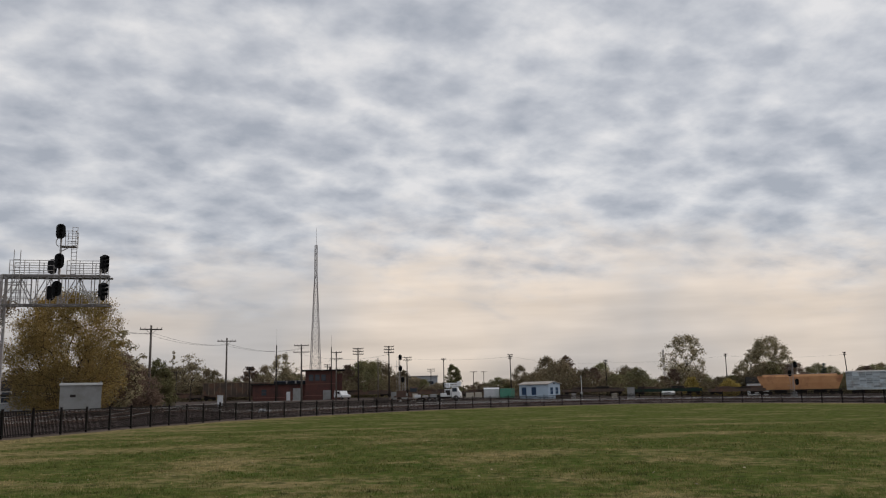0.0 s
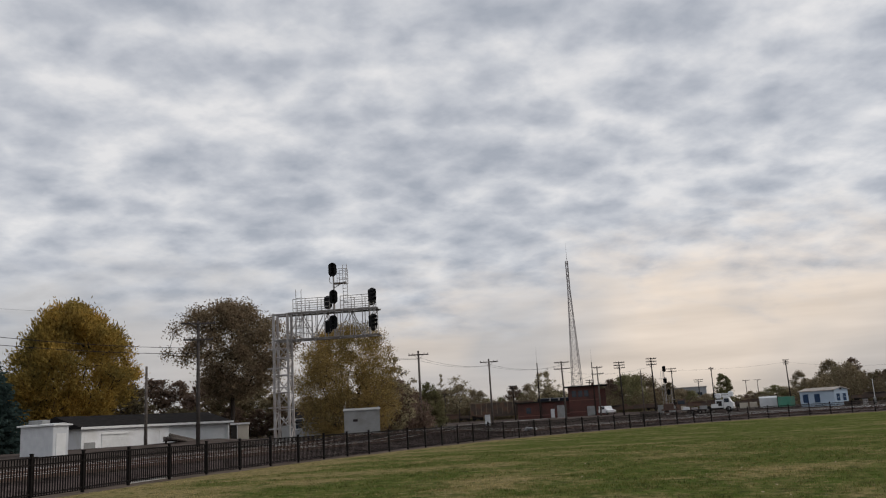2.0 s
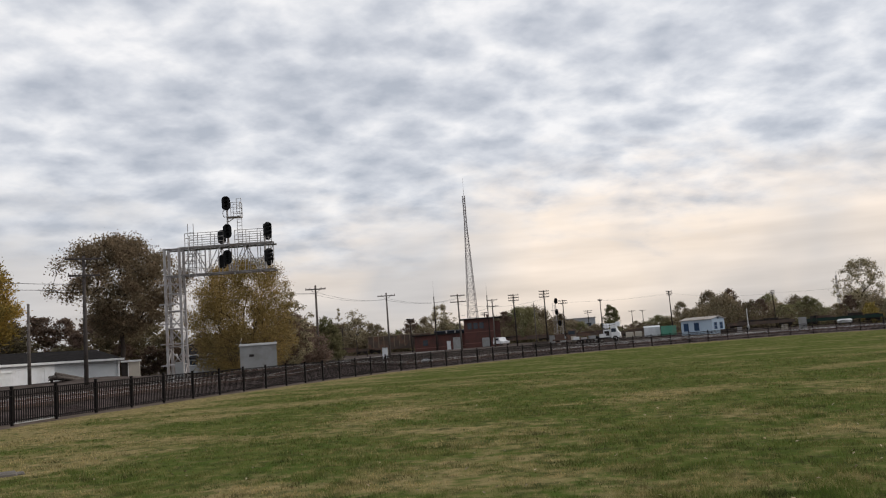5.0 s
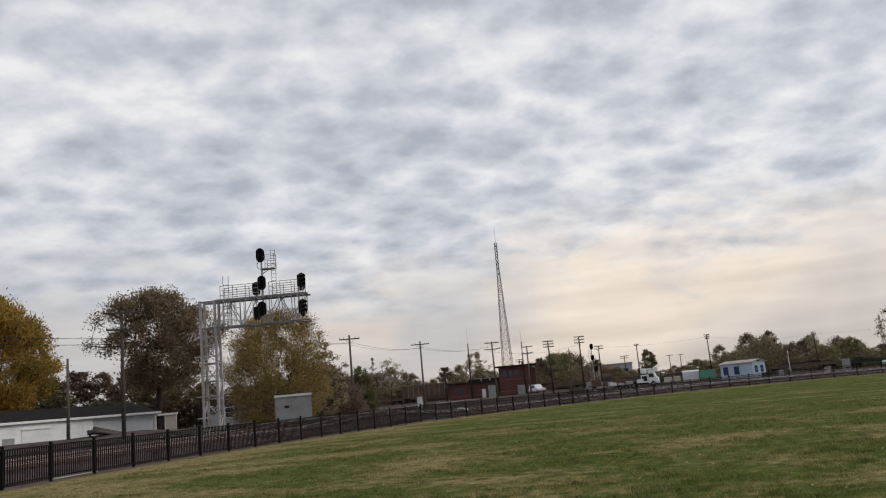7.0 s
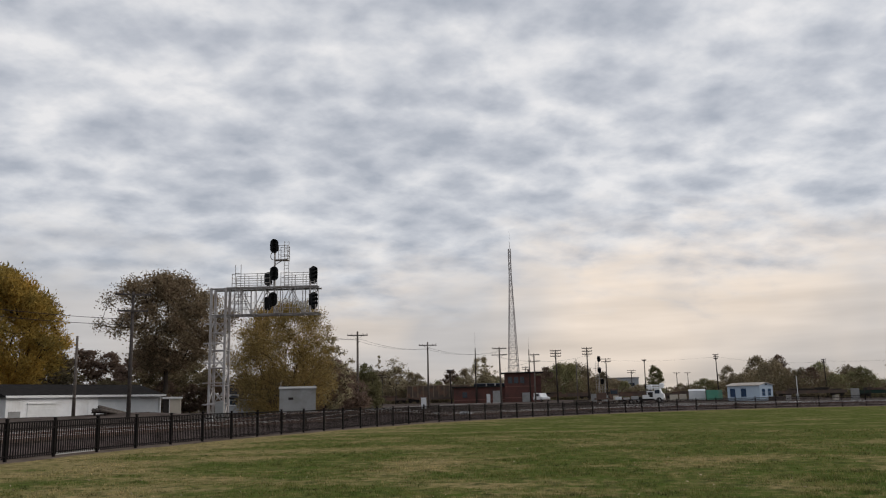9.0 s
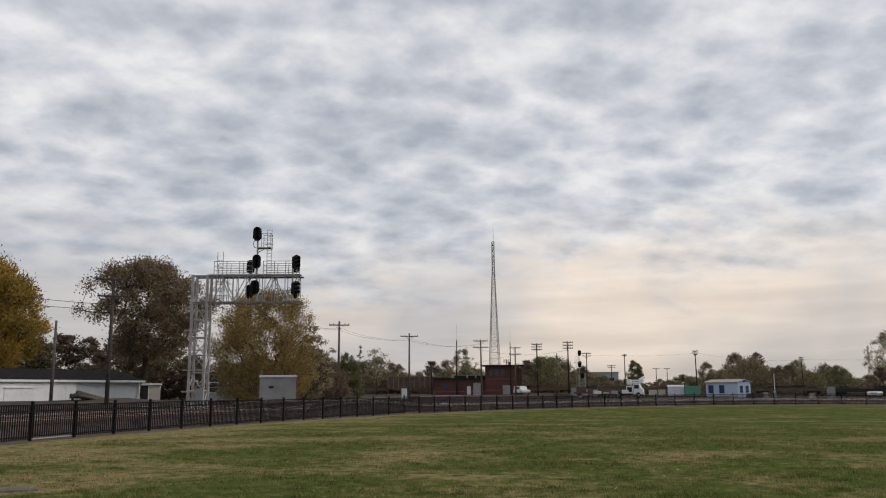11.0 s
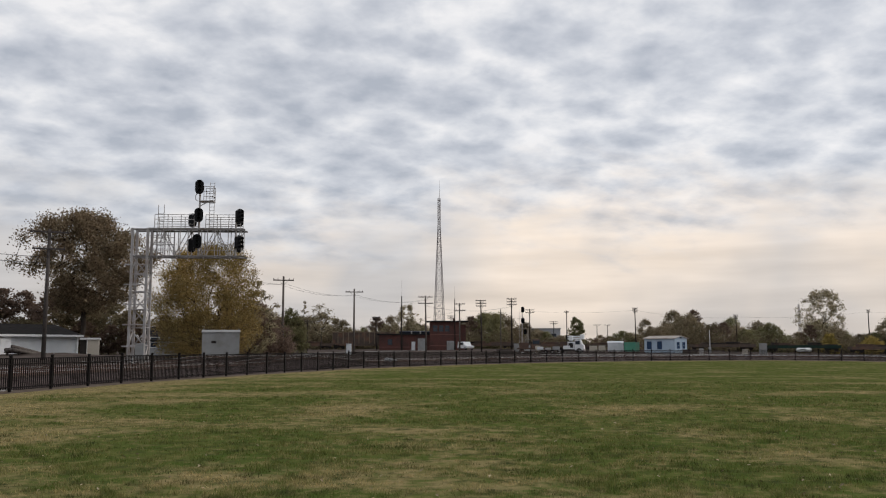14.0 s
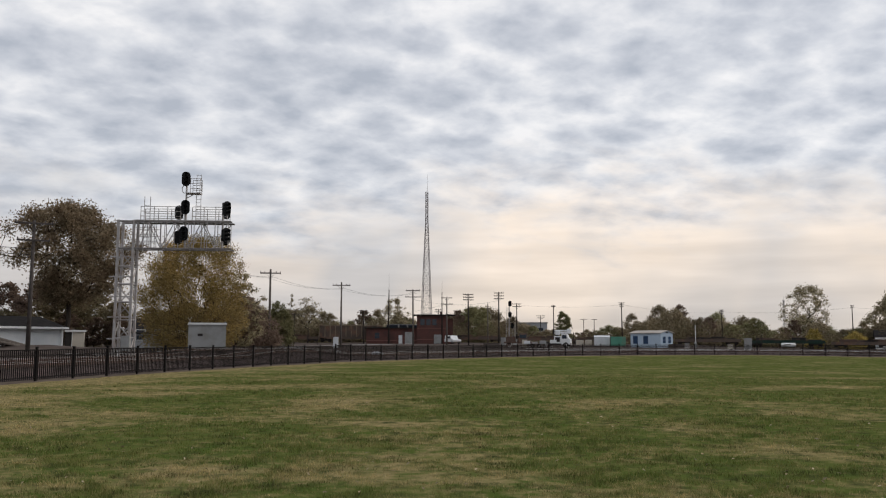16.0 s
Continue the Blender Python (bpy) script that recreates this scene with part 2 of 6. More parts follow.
TRIM = material("white_trim", (0.78, 0.78, 0.77), (0.68, 0.68, 0.67), 2, 0.5)
BOXGREY = material("weathered_aluminium", (0.31, 0.31, 0.305), (0.26, 0.26, 0.255), 1.2, 0.6, 0.1, bump=0.1, stain_or_shade=(0.23, 0.222, 0.21), stain_or_shade_scale=0.9)
CABGREEN = material("pale_green_paint", (0.27, 0.36, 0.29), (0.22, 0.30, 0.245), 2, 0.5)
CABWHITE = material("cabinet_white", (0.66, 0.67, 0.68), (0.57, 0.58, 0.60), 2, 0.5)
BRICK = material("red_brick", (0.128, 0.058, 0.048), (0.082, 0.040, 0.035), 5, 0.9, bump=0.6, bump_scale=14, stain_or_shade=(0.07, 0.042, 0.038), stain_or_shade_scale=0.4)
MORTAR = material("brick_band", (0.20, 0.10, 0.085), (0.15, 0.075, 0.06), 5, 0.9)
GLASS = material("window_glass", (0.025, 0.035, 0.05), None, 2, 0.08)
BLUEWIN = material("blue_shade", (0.030, 0.060, 0.125), (0.022, 0.045, 0.09), 2, 0.5)
PALEBLUE = material("pale_blue_siding", (0.46, 0.55, 0.64), (0.40, 0.485, 0.575), 1, 0.6, bump=0.15)
TEAL = material("green_steel", (0.12, 0.33, 0.24), (0.09, 0.26, 0.185), 1.5, 0.55, stain_or_shade=(0.17, 0.24, 0.18))
# ribs and top rail, lighter than the hopper's body
HOPPER_RIB = material("lighter_rib_steel", (0.27, 0.215, 0.15), (0.20, 0.155, 0.11), 0.9, 0.8, stain_or_shade=(0.14, 0.095, 0.07), stain_or_shade_scale=0.6)
HOPPER = material("rusty_brown_steel", (0.118, 0.088, 0.070), (0.080, 0.062, 0.052), 0.9, 0.8, bump=0.2, stain_or_shade=(0.176, 0.099, 0.067), stain_or_shade_scale=0.5)
NAVY = material("dark_blue_steel", (0.018, 0.022, 0.032), (0.013, 0.016, 0.022), 1, 0.6, stain_or_shade=(0.03, 0.03, 0.035))
ORANGE = material("faded_orange_steel", (0.50, 0.27, 0.13), (0.42, 0.21, 0.10), 0.5, 0.7, stain_or_shade=(0.27, 0.125, 0.07), stain_or_shade_scale=0.35)
RACKWHITE = material("pale_rack_panel", (0.46, 0.51, 0.53), (0.38, 0.42, 0.44), 1, 0.6, per_object=0.4, stain_or_shade=(0.30, 0.30, 0.29), stain_or_shade_scale=0.6)
# dirty undercarriage; also the painted shade of a doorway and a locker
UNDER = material("undercarriage_dirt_and_shade", (0.03, 0.027, 0.026), (0.045, 0.038, 0.034), 2, 0.85)
RUST = material("rusty_rail", (0.13, 0.085, 0.065), (0.09, 0.06, 0.05), 3, 0.6, 0.3)
RAILTOP = material("worn_rail_head", (0.5, 0.49, 0.48), (0.4, 0.38, 0.37), 3, 0.3, 0.9)
TIE = material("old_sleeper", (0.075, 0.06, 0.052), (0.12, 0.10, 0.088), 4, 0.95, per_island=0.3)
CARWHITE = material("vehicle_white", (0.74, 0.74, 0.74), (0.68, 0.68, 0.68), 1, 0.35)
TYRE = material("tyre_rubber", (0.015, 0.015, 0.015), None, 3, 0.9)
REDPAINT = material("red_paint", (0.55, 0.055, 0.04), (0.45, 0.045, 0.035), 3, 0.5)
GRAFFITI = material("white_spray_paint", (0.55, 0.57, 0.60), (0.40, 0.42, 0.46), 3, 0.7)
STONE = material("flat_stone", (0.20, 0.18, 0.16), (0.13, 0.115, 0.10), 6, 0.95, bump=0.6)
BARK = material("bark", (0.060, 0.048, 0.040), (0.035, 0.029, 0.025), 6, 0.95, bump=0.6, bump_scale=20)
TOWERSTEEL = material("tower_steel", (0.34, 0.31, 0.30), (0.27, 0.24, 0.235), 1, 0.6, 0.2)
DARKTEAL = material("dark_green_steel", (0.018, 0.040, 0.030), (0.014, 0.030, 0.024), 1.2, 0.6, stain_or_shade=(0.03, 0.035, 0.028))
FARWALL = material("pale_far_wall", (0.36, 0.37, 0.38), (0.30, 0.31, 0.32), 0.2, 0.8)


def leaves(name, base, second, scale=0.35, vary=0.45, per_object=0.0):
    return material(name, base, second, scale, 0.75, per_island=vary, per_object=per_object, translucent=0.4, spec=0.03)


LEAF_GOLD = leaves("golden_leaves", (0.56, 0.345, 0.075), (0.175, 0.155, 0.058), 0.17)
LEAF_OAK = leaves("brown_green_leaves", (0.275, 0.200, 0.130), (0.185, 0.152, 0.098), 0.35)
LEAF_BUSH = leaves("olive_leaves", (0.42, 0.285, 0.105), (0.165, 0.140, 0.066), 0.2)
LEAF_RUST = leaves("rust_red_leaves", (0.315, 0.125, 0.055), (0.100, 0.095, 0.045), 0.2)
LEAF_GREEN = leaves("dull_green_leaves", (0.105, 0.136, 0.051), (0.162, 0.145, 0.054), 0.3)
LEAF_DARK = leaves("dark_autumn_leaves", (0.165, 0.145, 0.090), (0.235, 0.182, 0.105), 0.3, per_object=0.3)
LEAF_PLUM = leaves("plum_brown_leaves", (0.170, 0.122, 0.098), (0.225, 0.160, 0.115), 0.3, per_object=0.2)
LEAF_OLIVE = leaves("olive_green_leaves", (0.190, 0.190, 0.100), (0.255, 0.225, 0.115), 0.2, per_object=0.3)
# leaf colour lightened to carry the distance haze
LEAF_FAR = leaves("hazed_far_autumn_leaves", (0.225, 0.190, 0.125), (0.285, 0.225, 0.145), 0.15, per_object=0.4)
LEAF_PALE = leaves("thin_pale_leaves", (0.36, 0.30, 0.19), (0.27, 0.235, 0.145), 0.3)
LEAF_YELLOW = leaves("yellow_leaves", (0.44, 0.33, 0.095), (0.26, 0.21, 0.075), 0.4)
NEEDLE = leaves("blue_green_needles", (0.055, 0.083, 0.074), (0.040, 0.060, 0.055), 0.6, 0.35)

# ---- building kit ----
def at(az, dist, z=0.0):
    """A place by its bearing (degrees to the left of +y) and distance from the camera's spot."""
    a = radians(az)
    return Vector((-math.sin(a) * dist, math.cos(a) * dist, z))


def step(a, b, x):
    k = min(1.0, max(0.0, (x - a) / (b - a)))
    return k * k * (3 - 2 * k)


def gz(x, y):
    """Height of the ground: the yard lies a little higher, the land falls slightly to the east."""
    d = math.hypot(x, y)
    far = step(100, 150, d)
    dip = 0.3 * step(24, 90, d) * (1 - far) * step(-30, -16, x) * step(0, 20, y)
    return far * (0.28 * step(10, -25, x) - 1.0 * step(22, 68, x)) - dip + 0.55 * step(-47, -54, x) * step(52, 38, y) * step(-60, -20, y) + 0.85 * step(-36, -43, x) * step(-75, -62, x) * step(41, 45.5, y) * step(78, 64, y) + 0.36 * step(60, 66, d) * step(140, 112, d) * step(0.24, 0.30, -x / max(y, 1.0)) * step(0.72, 0.66, -x / max(y, 1.0))


class Geo:
    def __init__(self):
        self.v, self.f = [], []

    def add(self, verts, faces):
        n = len(self.v)
        self.v += [tuple(p) for p in verts]
        self.f += [tuple(i + n for i in face) for face in faces]
        return self

    def box(self, x0, y0, z0, x1, y1, z1, m=None, c=0.0):
        """A box, its upright and top edges cut by c."""
        if c <= 0:
            v = [(x, y, z) for z in (z0, z1) for x, y in ((x0, y0), (x1, y0), (x1, y1), (x0, y1))]
            f = [(3, 2, 1, 0), (4, 5, 6, 7), (0, 1, 5, 4), (1, 2, 6, 5), (2, 3, 7, 6), (3, 0, 4, 7)]
        else:
            ring = [(x0 + c, y0), (x1 - c, y0), (x1, y0 + c), (x1, y1 - c), (x1 - c, y1), (x0 + c, y1), (x0, y1 - c), (x0, y0 + c)]
            inner = [(min(max(x, x0 + c), x1 - c), min(max(y, y0 + c), y1 - c)) for x, y in ring]
            v = [(x, y, z0) for x, y in ring] + [(x, y, z1 - c) for x, y in ring] + [(x, y, z1) for x, y in inner]
            f = [tuple(range(7, -1, -1)), tuple(range(16, 24))]
            for k in range(2):
                f += [(8 * k + i, 8 * k + (i + 1) % 8, 8 * k + 8 + (i + 1) % 8, 8 * k + 8 + i) for i in range(8)]
        if m is not None:
            v = [m @ Vector(p) for p in v]
        return self.add(v, f)

    def rod(self, a, b, r0, r1=None, n=6, caps=True):
        a, b = Vector(a), Vector(b)
        r1 = r0 if r1 is None else r1
        w = (b - a).normalized()
        u = w.orthogonal().normalized()
        t = w.cross(u)
        v = []
        for p, r in ((a, r0), (b, r1)):
            v += [p + (u * math.cos(2 * math.pi * (i + 0.5) / n) + t * math.sin(2 * math.pi * (i + 0.5) / n)) * r for i in range(n)]
        f = [(i, (i + 1) % n, n + (i + 1) % n, n + i) for i in range(n)]
        if caps:
            f += [tuple(range(n - 1, -1, -1)), tuple(range(n, 2 * n))]
        return self.add(v, f)

    def prism(self, outline, x0, x1, m=None):
        """An outline in y, z drawn out along x."""
        n = len(outline)
        v = [(x0, y, z) for y, z in outline] + [(x1, y, z) for y, z in outline]
        f = [(i, (i + 1) % n, n + (i + 1) % n, n + i) for i in range(n)] + [tuple(range(n - 1, -1, -1)), tuple(range(n, 2 * n))]
        if m is not None:
            v = [m @ Vector(p) for p in v]
        return self.add(v, f)

    def mesh(self, name, mat, smooth=False):
        me = bpy.data.meshes.new(name)
        me.from_pydata(self.v, [], self.f)
        me.materials.append(mat)
        if smooth:
            me.polygons.foreach_set("use_smooth", [True] * len(me.polygons))
        bm = bmesh.new()
        bm.from_mesh(me)
        bmesh.ops.recalc_face_normals(bm, faces=bm.faces)
        bm.to_mesh(me)
        bm.free()
        return me


def thing(name, place, turn=0.0, label="", category="", group="", kind=""):
    ob = new(name)
    ob.empty_display_size = 0.2
    ob.matrix_basis = pose(place[0], place[1], place[2], 0, 0, turn)
    return tagged(ob, label, category, group, kind)


def part(name, geo, mat, parent, label="", smooth=False, place=None):
    ob = new(name, geo.mesh(name, mat, smooth) if isinstance(geo, Geo) else geo)
    ob.parent = parent
    if place is not None:
        ob.matrix_basis = place
    if label:
        ob["label"] = label
    return ob


def alone(name, geo, mat, label="", category="", group="", kind="", smooth=False):
    return tagged(new(name, geo.mesh(name, mat, smooth)), label, category, group, kind)


def sheet_between(name, left, right, mat, lift, label, kind="structure", category="ground"):
    """A strip over the ground between two lines of places."""
    g = Geo()
    for p, q in zip(left, right):
        for k in range(5):
            x, y = p[0] + (q[0] - p[0]) * k / 4, p[1] + (q[1] - p[1]) * k / 4
            g.v.append((x, y, gz(x, y) + lift))
    for i in range(len(left) - 1):
        g.f += [(5 * i + k, 5 * i + k + 1, 5 * i + k + 6, 5 * i + k + 5) for k in range(4)]
    return alone(name, g, mat, label, category, "", kind)


def smooth_line(points, gap, start=0.0):
    """A smooth line through the points, in even steps."""
    pts = [Vector((p[0], p[1], 0)) for p in points]
    pts = [pts[0] * 2 - pts[1]] + pts + [pts[-1] * 2 - pts[-2]]
    dense = []
    for i in range(1, len(pts) - 2):
        a, b, c, d = pts[i - 1:i + 3]
        for k in range(24):
            t = k / 24
            dense.append(0.5 * (2 * b + (c - a) * t + (2 * a - 5 * b + 4 * c - d) * t * t + (3 * b - a - 3 * c + d) * t ** 3))
    dense.append(pts[-2])
    out_line, need = [], start
    for a, b in zip(dense, dense[1:]):
        length = (b - a).length
        run = need
        while run <= length and length > 0:
            out_line.append(a + (b - a) * run / length)
            run += gap
        need = run - length
    return out_line


def beside(line, off):
    """The line moved off metres to its left."""
    res = []
    for i, p in enumerate(line):
        d = (line[min(i + 1, len(line) - 1)] - line[max(i - 1, 0)]).normalized()
        res.append(p + Vector((-d.y, d.x, 0)) * off)
    return res

# ---- ground, lawn, tracks and roads ----
def ground_sheet():
    xs = np.concatenate([[-2500, -1200, -700, -450], np.arange(-320, 321, 4.0), [450, 700, 1200, 2500]])
    ys = np.concatenate([[-2500, -1000, -400, -150], np.arange(-80, 401, 4.0), [500, 700, 1200, 2500]])
    g = Geo()
    for y in ys:
        for x in xs:
            g.v.append((x, y, gz(x, y) - 0.05 + 0.03 * noise.noise((x * 0.05, y * 0.05, 0))))
    n = len(xs)
    g.f = [(j * n + i, j * n + i + 1, j * n + n + i + 1, j * n + n + i) for j in range(len(ys) - 1) for i in range(n - 1)]
    alone("ground", g, DIRT, "dark cinder and dirt ground of the railway yard", "ground", "", "structure", True)


ground_sheet()

PANEL = 2.397
FENCE_FOOT = (-17.85, 10.61)
FENCE_AHEAD = smooth_line([FENCE_FOOT, (-18.62, 15.35), (-19.26, 20.1), (-19.63, 24.88), (-19.7, 29.67), (-19.52, 34.46), (-19.18, 39.24), (-18.73, 44.01), (-18.19, 48.78), (-17.55, 53.53), (-16.74, 58.25), (-15.66, 62.92), (-14.23, 67.5), (-12.4, 71.93), (-10.23, 76.2), (-7.89, 80.39), (-5.4, 84.5), (1, 91.5), (8, 96), (15, 99), (22, 100), (29, 97.5), (35, 91), (39.5, 83), (43, 74), (47, 62), (51, 48)], PANEL)
FENCE_BACK = smooth_line([FENCE_FOOT, (-17.05, 5.88), (-15.9, -0.2), (-14.2, -7), (-12.5, -13)], PANEL)
FENCE_LINE = FENCE_BACK[:0:-1] + FENCE_AHEAD

DRY_SPOTS = [(-3.0, 15.9, 1.5, 0.9), (1.8, 22.3, 1.6, 1.3), (-11.2, 23.4, 1.6, 1.0), (-9.6, 17.0, 1.2, 0.9), (-0.8, 35, 2.4, 1.6), (-10.2, 12.3, 0.9, 0.6),
             (-1.6, 20.2, 3.0, 1.0), (-5.5, 21.5, 1.6, 0.5), (3.6, 12.6, 0.7, 0.4), (-4.6, 10.2, 0.6, 0.4), (-14.5, 14.5, 2.2, 1.0), (-7.2, 28, 2.6, 1.4), (6, 18, 0.9, 0.5), (9, 30, 2.4, 1.0)]


def dryness(x, y, edge):
    k = 0.75 * max(0.0, 1 - edge / 2.2) + 0.42 * max(0.0, 1 - edge / 9.0)
    for cx, cy, rx, ry in DRY_SPOTS:
        k += 0.76 * math.exp(-(((x - cx) / rx) ** 2 + ((y - cy) / ry) ** 2))
    k += 0.80 * noise.fractal((x * 0.26 + 7, y * 0.36, 1.0), 0.9, 2.1, 4) + 0.42 * noise.noise((x * 1.1, y * 1.5, 4)) + 0.08
    k += 0.28 * step(-6, -16, x)
    return min(0.95, max(0.0, k))


def lawn():
    ring = [p + Vector((0, 0, 0)) for p in beside(FENCE_LINE, -0.62)] + [Vector(p) for p in ((62, 20, 0), (66, -10, 0), (60, -38, 0), (30, -55, 0), (0, -50, 0), (-12, -35, 0), (-13.5, -22, 0))]
    full = []
    for a, b in zip(ring, ring[1:] + ring[:1]):
        n = 5 if (b - a).length < 3 else 14
        full += [a.lerp(b, i / n) for i in range(n)]
    c = Vector((2, 22, 0))
    rings = 150
    g, dry = Geo(), []
    for k in range(1, rings + 1):
        t = k / rings
        for p in full:
            q = c.lerp(p, t - 0.006 * t ** 30 * (1.0 + noise.noise(p * 1.3) + 0.8 * noise.noise(p * 4.1)))
            edge = (1 - t) * (p - c).length
            g.v.append((q.x, q.y, gz(q.x, q.y) + 0.012 + 0.02 * noise.noise((q.x * 0.4, q.y * 0.4, 2))))
            dry.append(dryness(q.x, q.y, edge))
    n = len(full)
    g.v.append((c.x, c.y, 0.012))
    dry.append(0.2)
    for k in range(rings - 1):
        g.f += [(k * n + i, k * n + (i + 1) % n, (k + 1) * n + (i + 1) % n, (k + 1) * n + i) for i in range(n)]
    g.f += [(i, len(g.v) - 1, (i + 1) % n) for i in range(n)]
    me = g.mesh("lawn", GRASS, True)
    me.attributes.new("dry", "FLOAT", "POINT").data.foreach_set("value", dry)
    tagged(new("lawn", me), "mown green lawn with straw-brown dry patches", "lawn", "", "structure")


lawn()


def grass_blades():
    rng = np.random.default_rng(5)
    n = 330000
    d = np.exp(rng.uniform(math.log(6.0), math.log(40), n))
    az = np.radians(rng.uniform(-36, 72, n))
    x, y = -np.sin(az) * d, np.cos(az) * d
    verts, dry = [], []
    for i in range(n):
        px, py = float(x[i]), float(y[i])
        if px < -18.6 + 0.0007 * (py - 29) ** 2 + 0.25 * noise.noise((px * 2, py * 2, 5)):
            continue
        tuft = noise.noise((px * 2.3, py * 2.3, 9)) + 0.6 * noise.noise((px * 0.8, py * 0.8, 3))
        if tuft < -0.12 and i % 4:
            continue
        k = dryness(px, py, max(0.0, px + 18.9))
        h = (0.018 + 0.032 * rng.random()) * (1 + 1.1 * max(0.0, tuft)) * (1 - 0.45 * k)
        w = 0.0045 * (d[i] / 8) ** 0.8 + 0.002
        a = rng.uniform(0, 6.283)
        ux, uy = math.cos(a) * w, math.sin(a) * w
        lx, ly = rng.normal(0, 0.5 * h), rng.normal(0, 0.5 * h)
        z = gz(px, py)
        verts += [(px - ux, py - uy, z), (px + ux, py + uy, z), (px + lx, py + ly, z + h + 0.015)]
        dry += [min(1.0, max(0.0, k - 0.25 * tuft + 0.35 * rng.random() ** 3))] * 3
    me = bpy.data.meshes.new("grass")
    me.from_pydata(verts, [], [(i, i + 1, i + 2) for i in range(0, len(verts), 3)])
    me.materials.append(BLADE)
    me.attributes.new("dry", "FLOAT", "POINT").data.foreach_set("value", dry)
    tagged(new("grass", me), "short mown grass blades, green mixed with straw", "grass", "", "stuff")


grass_blades()


def litter():
    rng = random.Random(8)
    g = Geo()
    for i in range(420):
        p = at(rng.uniform(-32, 68), math.exp(rng.uniform(math.log(7.5), math.log(30))), 0.05)
        if p.x < -17:
            continue
        m = Matrix.Translation(p) @ Euler((rng.uniform(-0.7, 0.7), rng.uniform(-0.7, 0.7), rng.uniform(0, 6.3))).to_matrix().to_4x4()
        s = rng.uniform(0.018, 0.04)
        g.add([m @ Vector(q) for q in ((-s, 0, 0), (0, -s * 0.5, 0.006), (s, 0, 0), (0, s * 0.5, 0.006))], [(0, 1, 2, 3)])
    alone("fallen_leaves", g, material("dead_leaf", (0.42, 0.36, 0.26), (0.26, 0.18, 0.10), 3, 0.8, per_island=0.5), "scattered dry fallen leaves on the lawn", "leaves", "", "stuff")


litter()

sheet_between("fence_strip", [p for p in beside(FENCE_LINE, 0.75)], [p for p in beside(FENCE_LINE, -1.3)], SOIL, -0.004, "bare grey-brown soil strip under the fence", category="soil")

TRACK_LINE = smooth_line([(p.x, p.y) for p in FENCE_LINE[::3]], 0.6)


def track_bed():
    cross = [(1.2, -0.02), (2.4, 0.02), (3.6, 0.24), (7.0, 0.26), (11.6, 0.26), (13.0, 0.0), (15.5, -0.03)]
    lines = [beside(TRACK_LINE[::3], off) for off, _ in cross]
    g = Geo()
    for i in range(len(lines[0])):
        for (off, z), line in zip(cross, lines):
            g.v.append((line[i].x, line[i].y, z + gz(line[i].x, line[i].y) + 0.03 * noise.noise(line[i] * 0.8)))
    n = len(cross)
    g.f = [(i * n + k, i * n + k + 1, i * n + n + k + 1, i * n + n + k) for i in range(len(lines[0]) - 1) for k in range(n - 1)]
    alone("track_bed", g, BALLAST, "brown crushed-stone ballast bed under the railway tracks", "ballast", "", "structure")


track_bed()


def railway_track(off, label):
    t = thing("railway_track", (0, 0, 0), 0, label, "track", "tracks beside the fence", "structure")
    for side in (-0.75, 0.75):
        line = beside(TRACK_LINE[::3], off + side)
        g, top = Geo(), Geo()
        for geo, w, z0, z1 in ((g, 0.06, 0.30, 0.445), (top, 0.036, 0.445, 0.46)):
            for i, p in enumerate(line):
                d = (line[min(i + 1, len(line) - 1)] - line[max(i - 1, 0)]).normalized()
                s = Vector((-d.y, d.x, 0)) * w
                z = gz(p.x, p.y)
                geo.v += [(p.x - s.x, p.y - s.y, z + z0), (p.x + s.x, p.y + s.y, z + z0), (p.x + s.x * 0.6, p.y + s.y * 0.6, z + z1), (p.x - s.x * 0.6, p.y - s.y * 0.6, z + z1)]
            for i in range(len(line) - 1):
                a = 4 * i
                geo.f += [(a + k, a + (k + 1) % 4, a + 4 + (k + 1) % 4, a + 4 + k) for k in range(4)]
        rail = part("rail", g, RUST, t, "rusty steel rail")
        part("rail_head", top, RAILTOP, rail, "shiny worn rail head")
    line, ties = beside(TRACK_LINE, off), Geo()
    for i, p in enumerate(line[:-1]):
        d = (line[i + 1] - p).normalized()
        m = Matrix.Translation((p.x, p.y, gz(p.x, p.y))) @ Matrix.Rotation(math.atan2(d.y, d.x), 4, "Z")
        ties.box(-0.11, -1.3, 0.2, 0.11, 1.3, 0.305, m)
    tagged(part("sleepers", ties, TIE, t, "old dark wooden sleepers"), kind="stuff")


railway_track(5.6, "rusty railway track on wooden sleepers along the fence")
railway_track(10.2, "second railway track on wooden sleepers beyond the first")

# pale gravel and paved strips beyond the tracks
sheet_between("yard_road", [at(27, 106), at(22, 111), at(18, 122), at(14, 150), at(11, 166)], [at(27, 111), at(22, 119), at(18, 133), at(14, 158), at(11, 171)],
              GRAVEL, 0.03, "pale gravel yard road beside the tracks", category="road")
sheet_between("yard_path", [at(32, 66.5), at(27, 67), at(23.5, 67.5), at(21, 73), at(18.8, 90), at(16.8, 114)], [at(32, 69.5), at(27, 70.5), at(23.5, 77), at(21, 88), at(18.8, 105), at(16.8, 122)],
              GRAVEL, 0.04, "pale gravel path past the equipment hut", category="road")
sheet_between("service_road", [at(2, 128), at(-4, 131), at(-10, 132), at(-16, 134)], [at(2, 131), at(-4, 134), at(-10, 135), at(-16, 137)],
              GRAVEL, 0.03, "pale gravel service road past the trackside shed", category="road")
